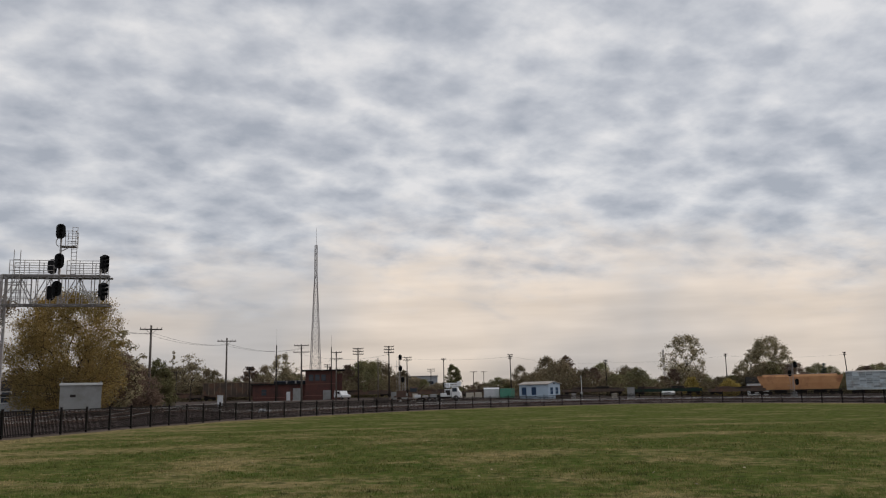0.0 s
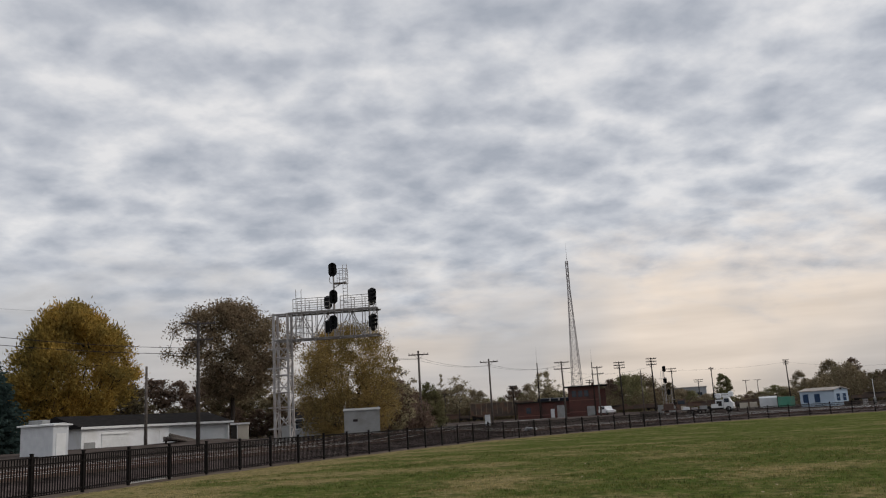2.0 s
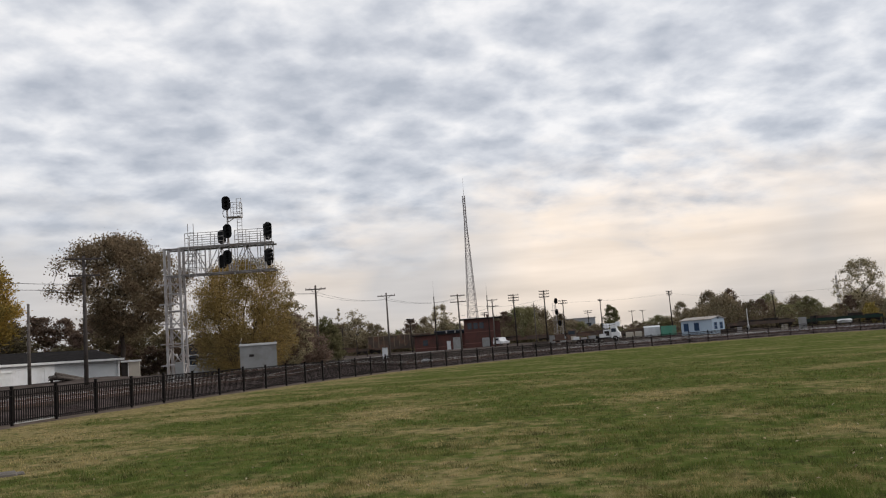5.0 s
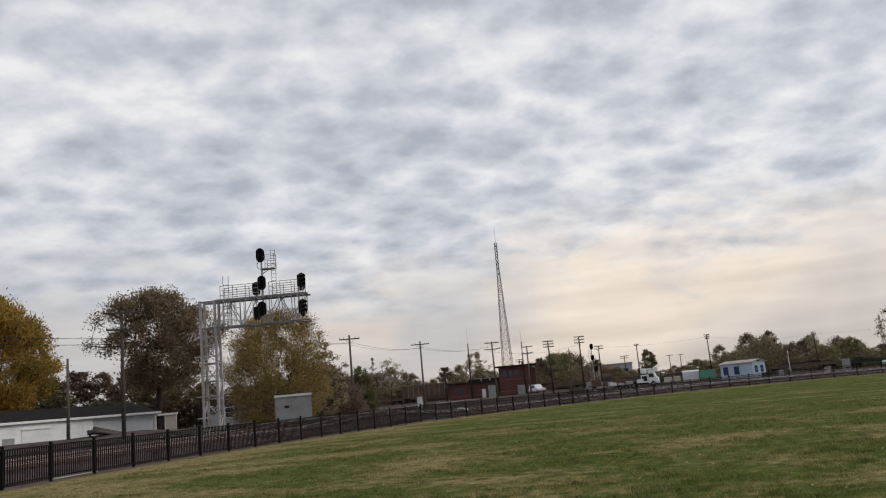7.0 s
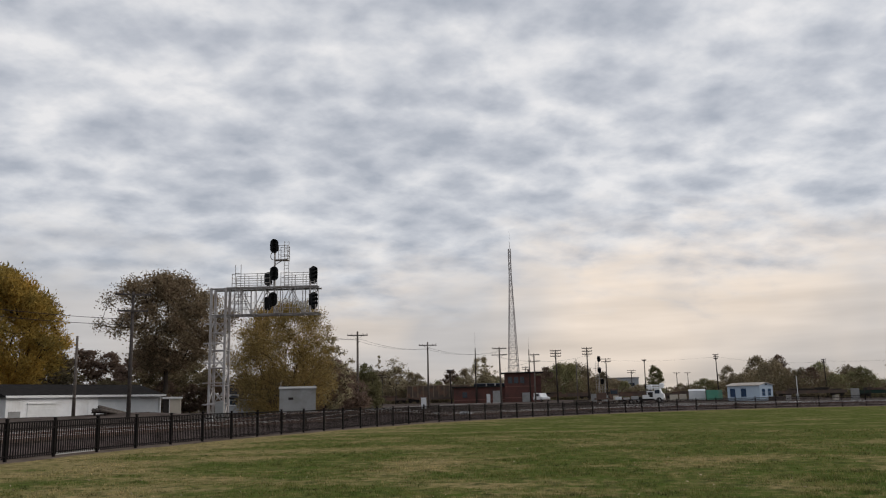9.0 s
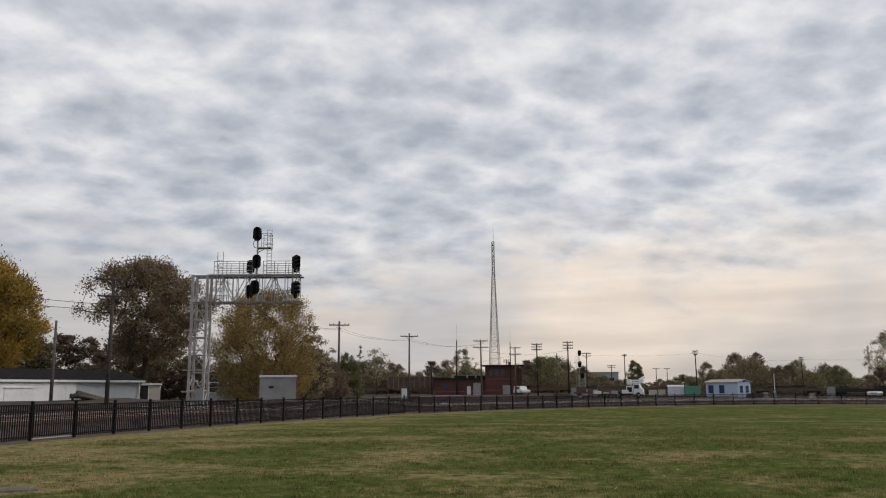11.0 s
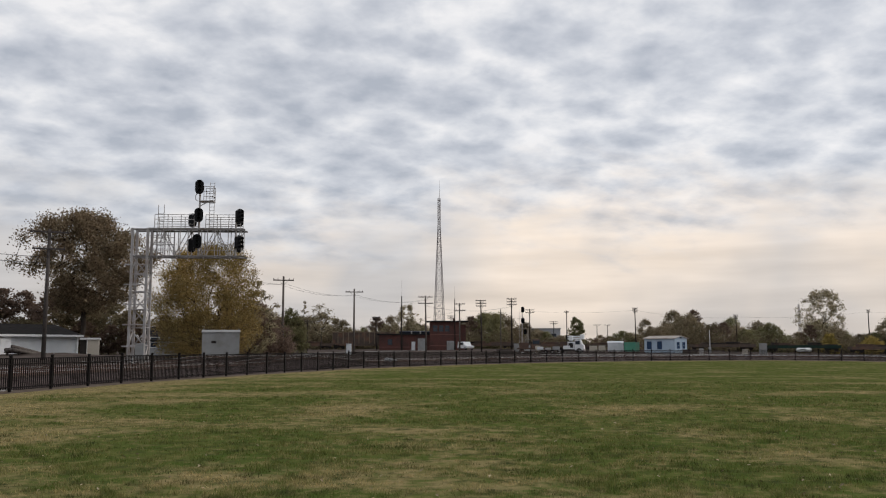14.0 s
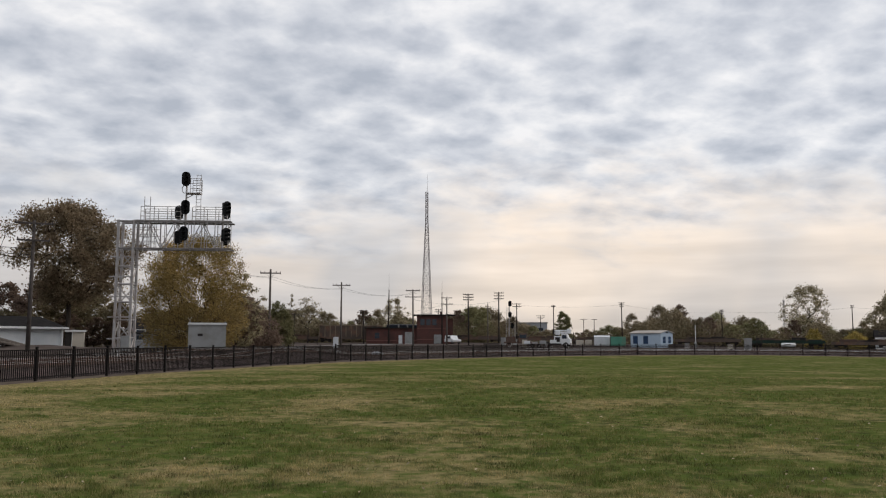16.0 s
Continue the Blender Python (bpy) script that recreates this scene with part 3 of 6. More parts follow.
sheet_between("road", [at(78, 62), at(66, 60), at(60, 61), at(55, 63), at(52, 64)], [at(78, 78), at(66, 74), at(60, 75), at(55, 74), at(52, 72)],
              ASPHALT, 0.05, "worn grey asphalt road at the level crossing", category="road")
sheet_between("verge", [at(78, 78.2), at(66, 74.2), at(60, 75.2), at(55, 76.2)], [at(78, 120), at(66, 110), at(60, 106), at(55, 104)],
              GRASS, 0.05, "green grass verge under the roadside trees", category="grass")
sheet_between("weeds", [at(26, 92), at(22.5, 96), at(19.6, 98)], [at(26, 108), at(22.5, 112), at(19.6, 113)],
              DRYGRASS, 0.06, "dry straw-coloured weeds beside the bushes", category="weeds")


# ---- the black iron fence ----
def iron_fence():
    fence = thing("fence", (0, 0, 0), 0, "long black iron picket fence curving round the lawn", "fence", "", "structure")
    post = Geo().box(-0.042, -0.042, -0.1, 0.042, 0.042, 1.27, None, 0.006).box(-0.055, -0.055, 1.27, 0.055, 0.055, 1.31, None, 0.015).mesh("post", FENCE)
    picket = Geo().box(-0.015, -0.015, 0.07, 0.015, 0.015, 1.20).mesh("picket", FENCE)
    rest = Geo()
    near = 0
    for i, (a, b) in enumerate(zip(FENCE_LINE, FENCE_LINE[1:])):
        d = b - a
        turn = math.atan2(d.y, d.x)
        m = Matrix.Translation(a + Vector((0, 0, gz(a.x, a.y)))) @ Matrix.Rotation(turn, 4, "Z")
        lean = pose(0, 0, 0, random.uniform(-0.5, 0.5), random.uniform(-0.5, 0.5), 0)
        part("post", post, None, fence, "", False, m @ lean)
        rails = Geo()
        sag = random.uniform(-0.012, 0.012)
        for z in (0.15, 0.98, 1.18):
            rails.box(0.043, -0.02, z - 0.022 + sag, d.length - 0.043, 0.02, z + 0.022 + sag)
        part("rails", rails, FENCE, fence, "", False, m)
        n = 20
        for k in range(1, n):
            x = d.length * k / n
            if 8 < a.y < 42 and a.x < -10 and near < 285:
                part("picket", picket, None, fence, "", False, m @ pose(x, 0, sag))
                near += 1
            else:
                rest.box(x - 0.015, -0.015, 0.07 + sag, x + 0.015, 0.015, 1.20 + sag, m)
    tagged(part("pickets", rest, FENCE, fence), kind="stuff")


iron_fence()

# ---- trees ----
def branching(g, rng, feet, tips, reach, twig, fan=0.0):
    """Limbs that grow from the feet out to every tip, each tip joined to the nearest limb, thicker where more of them meet."""
    nodes, parents, load = [], [], []
    for line in feet:
        for k, p in enumerate(line):
            nodes.append(np.array(p, float))
            parents.append(-1 if k == 0 else len(nodes) - 2)
    grown = len(nodes)
    base = nodes[0]
    order = sorted(range(len(tips)), key=lambda k: float(np.linalg.norm(np.array(tips[k]) - nodes[grown - 1])))
    for k in order:
        tip = np.array(tips[k], float)
        have = np.array(nodes)
        away = np.linalg.norm(have - tip, axis=1)
        lift = np.maximum(0.0, have[:, 2] - tip[2] + 0.25 * np.linalg.norm(have[:, :2] - tip[:2], axis=1))
        best = int(np.argmin(away + lift * (1.2 + fan)))
        a, steps = nodes[best], max(1, int(away[best] / reach))
        last = best
        for q in range(1, steps + 1):
            f = q / steps
            p = a + (tip - a) * f
            p = p + np.array([rng.gauss(0, 0.10), rng.gauss(0, 0.10), rng.gauss(0.05, 0.08) + 0.12 * math.sin(math.pi * f) * away[best] * 0.4]) * reach * (f < 1)
            nodes.append(p)
            parents.append(last)
            last = len(nodes) - 1
    load = [0.0] * len(nodes)
    kids = [0] * len(nodes)
    for p in parents:
        if p >= 0:
            kids[p] += 1
    for k in range(len(nodes) - 1, -1, -1):
        if kids[k] == 0:
            load[k] = 1.0
        if parents[k] >= 0:
            load[parents[k]] += load[k]
    for k, p in enumerate(parents):
        if p >= 0:
            r0, r1 = twig * load[p] ** 0.46, twig * load[k] ** 0.46
            r0 = min(r0, r1 * 1.7)
            g.rod(nodes[p], nodes[k], r0, r1, 4 if r0 < 0.05 else 7, False)


def leaf_cards(rng, centres, radii, count, size, droop=0.0, outward=None, narrow=0.32):
    """Many small leaf sprays in clumps round the centres, as arrays of corners; outward: a point that the sprays point away from."""
    centres, radii = np.array(centres, float), np.array(radii, float)
    pick = rng.choice(len(centres), count, p=radii ** 2 / (radii ** 2).sum())
    d = rng.normal(0, 1, (count, 3))
    p = centres[pick] + d * (radii[pick] * 0.62)[:, None] * np.array([1, 1, 0.85])
    d /= np.linalg.norm(d, axis=1)[:, None]
    u = rng.normal(0, 1, (count, 3)) + d * 0.6
    if outward is not None:
        away = p - np.array(outward)
        u = rng.normal(0, 0.55, (count, 3)) + away / np.linalg.norm(away, axis=1)[:, None]
    u[:, 2] -= droop
    u /= np.linalg.norm(u, axis=1)[:, None]
    w = np.cross(u, rng.normal(0, 1, (count, 3)))
    w /= np.linalg.norm(w, axis=1)[:, None]
    s = (size * rng.uniform(0.55, 1.3, count))[:, None]
    return np.stack([p - u * s * 0.5, p + w * s * narrow, p + u * s * 0.6, p - w * s * narrow], 1).reshape(-1, 3)


def card_mesh(name, corners, mat):
    me = bpy.data.meshes.new(name)
    n = len(corners) // 4
    me.from_pydata(corners.tolist(), [], np.arange(4 * n).reshape(n, 4).tolist())
    me.materials.append(mat)
    return me


def make_tree(seed, height, width, mat, count, size, base=0.25, shape=(1.0, 0.55), lumps=70, trunk=0.03, label="", name="tree", group="", stems=1, category="tree", lump=1.0, lobes=9, rough=0.25, spiky=False, inner=0.15, narrow=0.32, reach=0.09):
    """shape: where along the crown it is widest (as a power of the height) and how square its shoulders are; lobes and rough: how uneven its outline is; trunk: the twigs' radius."""
    rng, nrg = random.Random(seed), np.random.default_rng(seed)
    t = thing(name, (0, 0, 0), 0, label, category, group)
    z0, z1 = base * height, height
    bulge = [(Vector((rng.gauss(0, 1), rng.gauss(0, 1), rng.gauss(0, 0.8))).normalized(), rng.uniform(-rough, rough)) for _ in range(lobes)]
    centres, radii = [], []
    for k in range(lumps):
        h = nrg.uniform(0.03, 0.98)
        env = (math.sin(math.pi * min(1, h ** shape[0])) ** shape[1]) * 0.5
        a = nrg.uniform(0, 6.283)
        out_dir = Vector((math.cos(a) * env * 2, math.sin(a) * env * 2, (h - 0.45) * 2)).normalized()
        grow = 1.0 + sum(amt * max(0.0, out_dir.dot(d)) ** 4 for d, amt in bulge)
        r = width * lump * nrg.uniform(0.06, 0.115)
        rr = max(0.0, env * width * min(1.12, grow) * math.sqrt(nrg.uniform(inner, 1.0)) - r * 0.6)
        top = z0 + (z1 - z0) * h * min(1.0, 0.90 + 0.4 * (grow - 0.9))
        centres.append((math.cos(a) * rr, math.sin(a) * rr, max(z0 * 0.6 + r * 0.7, top - r * 0.8)))
        radii.append(r)
    g, feet = Geo(), []
    if stems == 1:
        bend = Vector((rng.gauss(0, 0.03), rng.gauss(0, 0.03), 1))
        n = 7
        feet.append([bend * (z0 * 1.0 + height * 0.13) * k / n + Vector((rng.gauss(0, 0.02), rng.gauss(0, 0.02), 0)) * k - Vector((0, 0, 0.15)) for k in range(n + 1)])
    else:
        for s in range(stems):
            a = 6.283 * s / stems + rng.uniform(-0.4, 0.4)
            foot = Vector((math.cos(a), math.sin(a), 0)) * width * rng.uniform(0.02, 0.16)
            lean = Vector((math.cos(a) * rng.uniform(0.05, 0.42), math.sin(a) * rng.uniform(0.05, 0.42), 1))
            feet.append([foot + lean * height * 0.05 * k - Vector((0, 0, 0.1)) for k in range(9)])
    branching(g, rng, feet, centres, height * reach, trunk, 0.6 if stems > 1 else 0.0)
    part("trunk", g, BARK, t, "", True)
    part("crown", card_mesh("crown", leaf_cards(nrg, centres, radii, count, size, 0.0, (0, 0, z0) if spiky else None, narrow), mat), None, t)
    return t


def place_tree(t, az, dist, turn=0.0):
    p = at(az, dist)
    t.matrix_basis = pose(p.x, p.y, gz(p.x, p.y), 0, 0, turn)
    return t


def make_spruce(seed, height, width, mat, label, whorls=34, per=15, size=0.42):
    rng = np.random.default_rng(seed)
    t = thing("spruce_tree", (0, 0, 0), 0, label, "tree")
    part("trunk", Geo().rod((0, 0, -0.1), (0, 0, height * 0.98), height * 0.018, 0.02, 8), BARK, t)
    pts, dirs = [], []
    for i in range(whorls):
        h = (i + 0.3) / whorls
        reach = width * 0.5 * (1 - h) ** 0.85 * rng.uniform(0.85, 1.1) + 0.12
        for k in range(per):
            a = rng.uniform(0, 6.283)
            r = reach * rng.uniform(0.72, 1.08)
            z = height * (0.03 + 0.95 * h)
            steps = max(3, int(r / 0.16))
            for s in range(steps):
                f = (s + 0.5) / steps
                z_here = z - 0.28 * r * f + 0.18 * r * f * f
                pts.append((math.cos(a) * r * f + rng.normal(0, 0.07), math.sin(a) * r * f + rng.normal(0, 0.07), z_here + rng.normal(0, 0.05)))
                dirs.append((math.cos(a), math.sin(a), -0.25))
    p, u = np.array(pts), np.array(dirs) + rng.normal(0, 0.45, (len(pts), 3))
    u /= np.linalg.norm(u, axis=1)[:, None]
    w = np.cross(u, rng.normal(0, 1, (len(pts), 3)))
    w /= np.linalg.norm(w, axis=1)[:, None]
    s = (size * rng.uniform(0.6, 1.2, len(pts)))[:, None]
    corners = np.stack([p - u * s * 0.5, p + w * s * 0.28, p + u * s * 0.6, p - w * s * 0.28], 1).reshape(-1, 3)
    part("crown", card_mesh("crown", corners, mat), None, t)
    return t


place_tree(make_tree(11, 16.7, 14.3, LEAF_GOLD, 90000, 0.34, 0.13, (0.82, 0.56), 560, 0.035, "golden-yellow autumn maple with a dense rounded crown", lump=0.62, rough=0.16, lobes=14, spiky=True, narrow=0.2), 41.9, 96)
place_tree(make_tree(12, 20.2, 16.4, LEAF_OAK, 60000, 0.27, 0.33, (0.95, 0.50), 250, 0.038, "tall brownish-green oak with a broad open crown", lump=0.66, rough=0.3, lobes=14, inner=0.1), 31.9, 119)
place_tree(make_tree(13, 12.2, 11.4, LEAF_BUSH, 90000, 0.17, 0.0, (0.78, 0.34), 560, 0.014, "large olive and yellow thicket of bushy saplings", "bush", stems=16, category="bush", lump=0.62, rough=0.2, spiky=True, narrow=0.2), 24.6, 86)
place_tree(make_tree(14, 12.9, 13.4, LEAF_RUST, 42000, 0.30, 0.10, (0.70, 0.5), 330, 0.03, "rust-red autumn tree leafy almost to the ground", lump=0.66, lobes=12), 60.6, 80)
place_tree(make_tree(15, 15.4, 11.5, LEAF_GREEN, 32000, 0.28, 0.08, (0.75, 0.5), 240, 0.03, "dull green tree beside the rust-red one", lump=0.66, spiky=True), 56.9, 92)
place_tree(make_tree(16, 12.9, 7.4, LEAF_GREEN, 20000, 0.27, 0.15, (0.85, 0.45), 140, 0.03, "green and yellowing tree in front of the cell tower", lump=0.8, rough=0.35), 52.6, 101)
place_tree(make_tree(17, 9.9, 7.6, LEAF_PLUM, 18000, 0.23, 0.1, (0.75, 0.5), 150, 0.022, "dark purplish-brown tree beside the spruce", lump=0.7), 48.9, 90)
place_tree(make_tree(18, 5.6, 6.5, LEAF_GREEN, 14000, 0.24, 0.05, (0.7, 0.45), 110, 0.02, "low green tree behind the level crossing", lump=0.7), 55.6, 84)
place_tree(make_tree(19, 4.6, 5.0, LEAF_RUST, 6000, 0.26, 0.05, (0.7, 0.45), 70, 0.02, "small rust-orange tree by the road", lump=0.8), 58.6, 78)
place_tree(make_spruce(20, 8.5, 8.6, NEEDLE, "dark blue-green spruce with drooping boughs", 38, 26, 0.40), 46.3, 78)

# woods behind, three kinds of autumn tree repeated at other sizes and turns
KINDS = [make_tree(31, 10, 8.0, LEAF_DARK, 9000, 0.33, 0.04, (0.7, 0.40), 150, 0.022, "dark autumn tree in the woods behind the tracks", group="woods behind the tracks", lump=0.75, rough=0.35),
         make_tree(32, 10, 6.8, LEAF_PLUM, 7000, 0.30, 0.08, (0.75, 0.45), 120, 0.022, "half-bare plum-brown tree in the woods behind the tracks", group="woods behind the tracks", lump=0.7, rough=0.4),
         make_tree(33, 10, 8.0, LEAF_FAR, 8000, 0.33, 0.0, (0.66, 0.42), 90, 0.020, "brownish autumn tree in the far tree line", group="far tree line", lump=1.1, rough=0.3),
         make_tree(34, 10, 6.4, LEAF_FAR, 7000, 0.31, 0.0, (0.72, 0.5), 80, 0.020, "brownish autumn tree in the far tree line", group="far tree line", lump=1.1, rough=0.35),
         make_tree(35, 10, 7.4, LEAF_OLIVE, 8000, 0.30, 0.0, (0.68, 0.45), 90, 0.020, "olive-green tree in the far tree line", group="far tree line", lump=1.0, rough=0.35)]
used = set()


def repeat_tree(kind, az, dist, height, wide=1.0):
    p = at(az, dist)
    m = pose(p.x, p.y, gz(p.x, p.y), 0, 0, random.uniform(0, 360)) @ Matrix.Diagonal((height / 10 * wide, height / 10 * wide, height / 10, 1))
    if kind not in used:
        used.add(kind)
        KINDS[kind].matrix_basis = m
        return
    copy_thing(KINDS[kind], Matrix.Identity(4)).matrix_basis = m


# bearing and steepness of the tree tops as seen from the lawn
SKYLINE = [(80, .10), (66, .075), (57, .082), (50, .066), (46, .056), (41, .050), (38, .058), (35, .062), (31, .050), (28, .042), (24, .040), (20.5, .040), (18.5, .036),
           (16.5, .030), (14, .026), (12.6, .028), (10.5, .030), (8.6, .026), (5.8, .031), (4.6, .034), (3.0, .022), (1.6, .014), (0.4, .012), (-2.2, .010), (-3.6, .012), (-4.6, .020),
           (-6.2, .033), (-8.4, .036), (-9.6, .026), (-11, .028), (-12.6, .025), (-13.4, .020), (-14.8, .026), (-17, .024), (-18.6, .022), (-20, .026), (-22, .025), (-25, .023), (-27, .024), (-34, .03)]


def skyline(az):
    for (a, s), (b, u) in zip(SKYLINE, SKYLINE[1:]):
        if a >= az >= b:
            return s + (u - s) * (a - az) / (a - b)
    return 0.03


rng_w = random.Random(77)
az = 79.0
while az > 20:
    s = skyline(az)
    dist = rng_w.uniform(126, 142)
    repeat_tree(rng_w.choice((0, 1)), az, dist, (s * dist + 1.65) * rng_w.uniform(0.85, 1.15), rng_w.uniform(1.1, 1.6))
    az -= rng_w.uniform(1.1, 1.9)
az = 44.0
while az > 26:
    dist = rng_w.uniform(122, 127)
    repeat_tree(rng_w.choice((0, 1)), az, dist, rng_w.uniform(3.4, 5.6), rng_w.uniform(1.3, 1.8))
    az -= rng_w.uniform(1.0, 1.6)
az = 22.0
while az > -34:
    s = skyline(az)
    dist = rng_w.uniform(235, 285)
    h = (s * dist + 1.65) * rng_w.choice((rng_w.uniform(0.7, 0.9), rng_w.uniform(0.95, 1.25)))
    repeat_tree(rng_w.choice((2, 3, 3, 2, 4, 4, 1)), az, dist, h, rng_w.uniform(0.95, 1.3) * min(1.45, max(1.0, 8 / h)))
    az -= rng_w.uniform(0.28, 0.55)

place_tree(make_tree(41, 18.4, 14.4, LEAF_PALE, 8500, 0.36, 0.24, (0.78, 0.42), 170, 0.034, "tall thin-leaved tree standing over the tree line", lump=0.60, rough=0.4), -16.05, 252)
place_tree(make_tree(42, 17.0, 15.5, LEAF_PALE, 13500, 0.38, 0.20, (0.76, 0.36), 210, 0.032, "broad thin-leaved tree standing over the tree line", lump=0.56, rough=0.4, stems=1), -20.9, 252)
place_tree(make_tree(43, 12.0, 7.5, LEAF_PALE, 1500, 0.3, 0.3, (0.85, 0.5), 80, 0.026, "half-bare tree beyond the hopper cars", lump=0.7), 16.9, 205)
place_tree(make_tree(44, 12.6, 2.6, LEAF_PALE, 500, 0.3, 0.35, (0.85, 0.5), 30, 0.022, "slim nearly bare tree beyond the hopper cars", lump=0.9), 18.0, 203)
place_tree(make_tree(45, 12.6, 9.4, LEAF_PALE, 5500, 0.34, 0.10, (0.78, 0.4), 130, 0.028, "pale yellow-green tree behind the brick wing", lump=0.62, rough=0.4), 11.0, 232)
place_tree(make_tree(46, 8.9, 5.6, LEAF_OLIVE, 9000, 0.28, 0.0, (0.62, 0.4), 110, 0.02, "single rounded olive tree behind the bucket truck", lump=0.8, rough=0.1), -0.5, 212)
place_tree(make_tree(47, 5.4, 4.6, LEAF_YELLOW, 3000, 0.32, 0.0, (0.7, 0.45), 50, 0.016, "low golden-yellow bush in front of the tree line", "bush", category="bush", stems=5), -16.3, 226)
place_tree(make_tree(48, 5.0, 7.0, LEAF_YELLOW, 3600, 0.32, 0.0, (0.65, 0.45), 60, 0.016, "wide golden-yellow bush in front of the tree line", "bush", category="bush", stems=6), -18.6, 226)
place_tree(make_tree(49, 8.5, 4.4, LEAF_PALE, 3400, 0.22, 0.05, (0.8, 0.5), 90, 0.018, "thin greyish tree beside the olive thicket", lump=0.7), 21.1, 92)
for seed, az, dist, height, wide, mat, label in ((61, 21.6, 97, 6.6, 6.2, LEAF_PLUM, "dense dark brown thicket beside the olive bush"), (62, 20.3, 101, 5.4, 6.6, LEAF_PLUM, "low dark thicket beside the olive bush"),
                                                 (63, 18.9, 122, 7.0, 5.6, LEAF_OLIVE, "yellow-green tree behind the utility pole")):
    place_tree(make_tree(seed, height, wide, mat, 14000, 0.2, 0.0, (0.62, 0.4), 120, 0.016, label, "bush", stems=6, category="bush", lump=0.8), az, dist)
place_tree(make_spruce(50, 8.2, 4.4, NEEDLE, "small far spruce over the tree line", 16, 10, 0.6), -24.25, 245)



def far_brush():
    """A low tangle of shrubs at the foot of the far tree line."""
    rng = np.random.default_rng(91)
    centres, radii = [], []
    az = 22.5
    while az > -34:
        dist = rng.uniform(226, 246)
        top = max(1.6, (skyline(az) * dist + 1.65) * rng.uniform(0.42, 0.7))
        p = at(az, dist)
        for z in np.arange(0.5, top, 1.1):
            centres.append((p.x + rng.normal(0, 0.8), p.y + rng.normal(0, 1.0), gz(p.x, p.y) + z))
            radii.append(rng.uniform(1.1, 1.7))
        az -= rng.uniform(0.22, 0.5)
    tagged(new("brush", card_mesh("brush", leaf_cards(rng, centres, radii, 42000, 0.40), LEAF_DARK)), "low brown autumn brush at the foot of the far trees", "shrubs", "", "stuff")


far_brush()
# ---- signal bridge beside the tracks ----
def signal_head(parent, m, name="signal_head"):
    """A black colour-light head: rounded background plate, housing and three hooded lenses. Local -y is its face."""
    plate = Geo()
    n, ring = 24, []
    for i in range(n):
        a = 2 * math.pi * i / n
        ring.append((0.31 * math.cos(a), 0.5 * math.sin(a) * (1.0 if abs(math.sin(a)) < 0.8 else 1.04)))
    ring = [(max(-0.3, min(0.3, x * 1.25)), z) for x, z in ring]
    plate.add([(x, -0.03, z) for x, z in ring] + [(x, 0.03, z) for x, z in ring], [tuple(range(n)), tuple(range(2 * n - 1, n - 1, -1))] + [(i, (i + 1) % n, n + (i + 1) % n, n + i) for i in range(n)])
    head = part(name, plate, BLACK, parent, "black signal head with a rounded plate", False, m)
    part("housing", Geo().box(-0.2, 0.031, -0.42, 0.2, 0.36, 0.42, None, 0.05), BLACK, head)
    for z in (0.29, 0.0, -0.29):
        hood = Geo()
        k = 12
        for y, r in ((-0.03, 0.12), (-0.33, 0.115)):
            hood.v += [(r * math.cos(math.pi * (i / k * 1.5 - 0.25)), y, z + r * math.sin(math.pi * (i / k * 1.5 - 0.25))) for i in range(k + 1)]
        hood.f = [(i, i + 1, k + 2 + i, k + 1 + i) for i in range(k)]
        part("hood", hood, BLACK, head)
        part("lens", Geo().rod((0, -0.031, z), (0, -0.05, z), 0.1, 0.09, 12), LENS, head)
    return head


def lattice(name, parent, a, b, bays, r=0.03):
    """Zigzag braces and struts between two chords, each given as its two ends."""
    for i in range(bays):
        p, q = a[0].lerp(a[1], i / bays), a[0].lerp(a[1], (i + 1) / bays)
        s, t = b[0].lerp(b[1], i / bays), b[0].lerp(b[1], (i + 1) / bays)
        part(name, Geo().rod(*((p, t) if i % 2 == 0 else (s, q)), r, r, 4), GALV, parent)
        part("strut", Geo().rod(q, t, r, r, 4), GALV, parent)


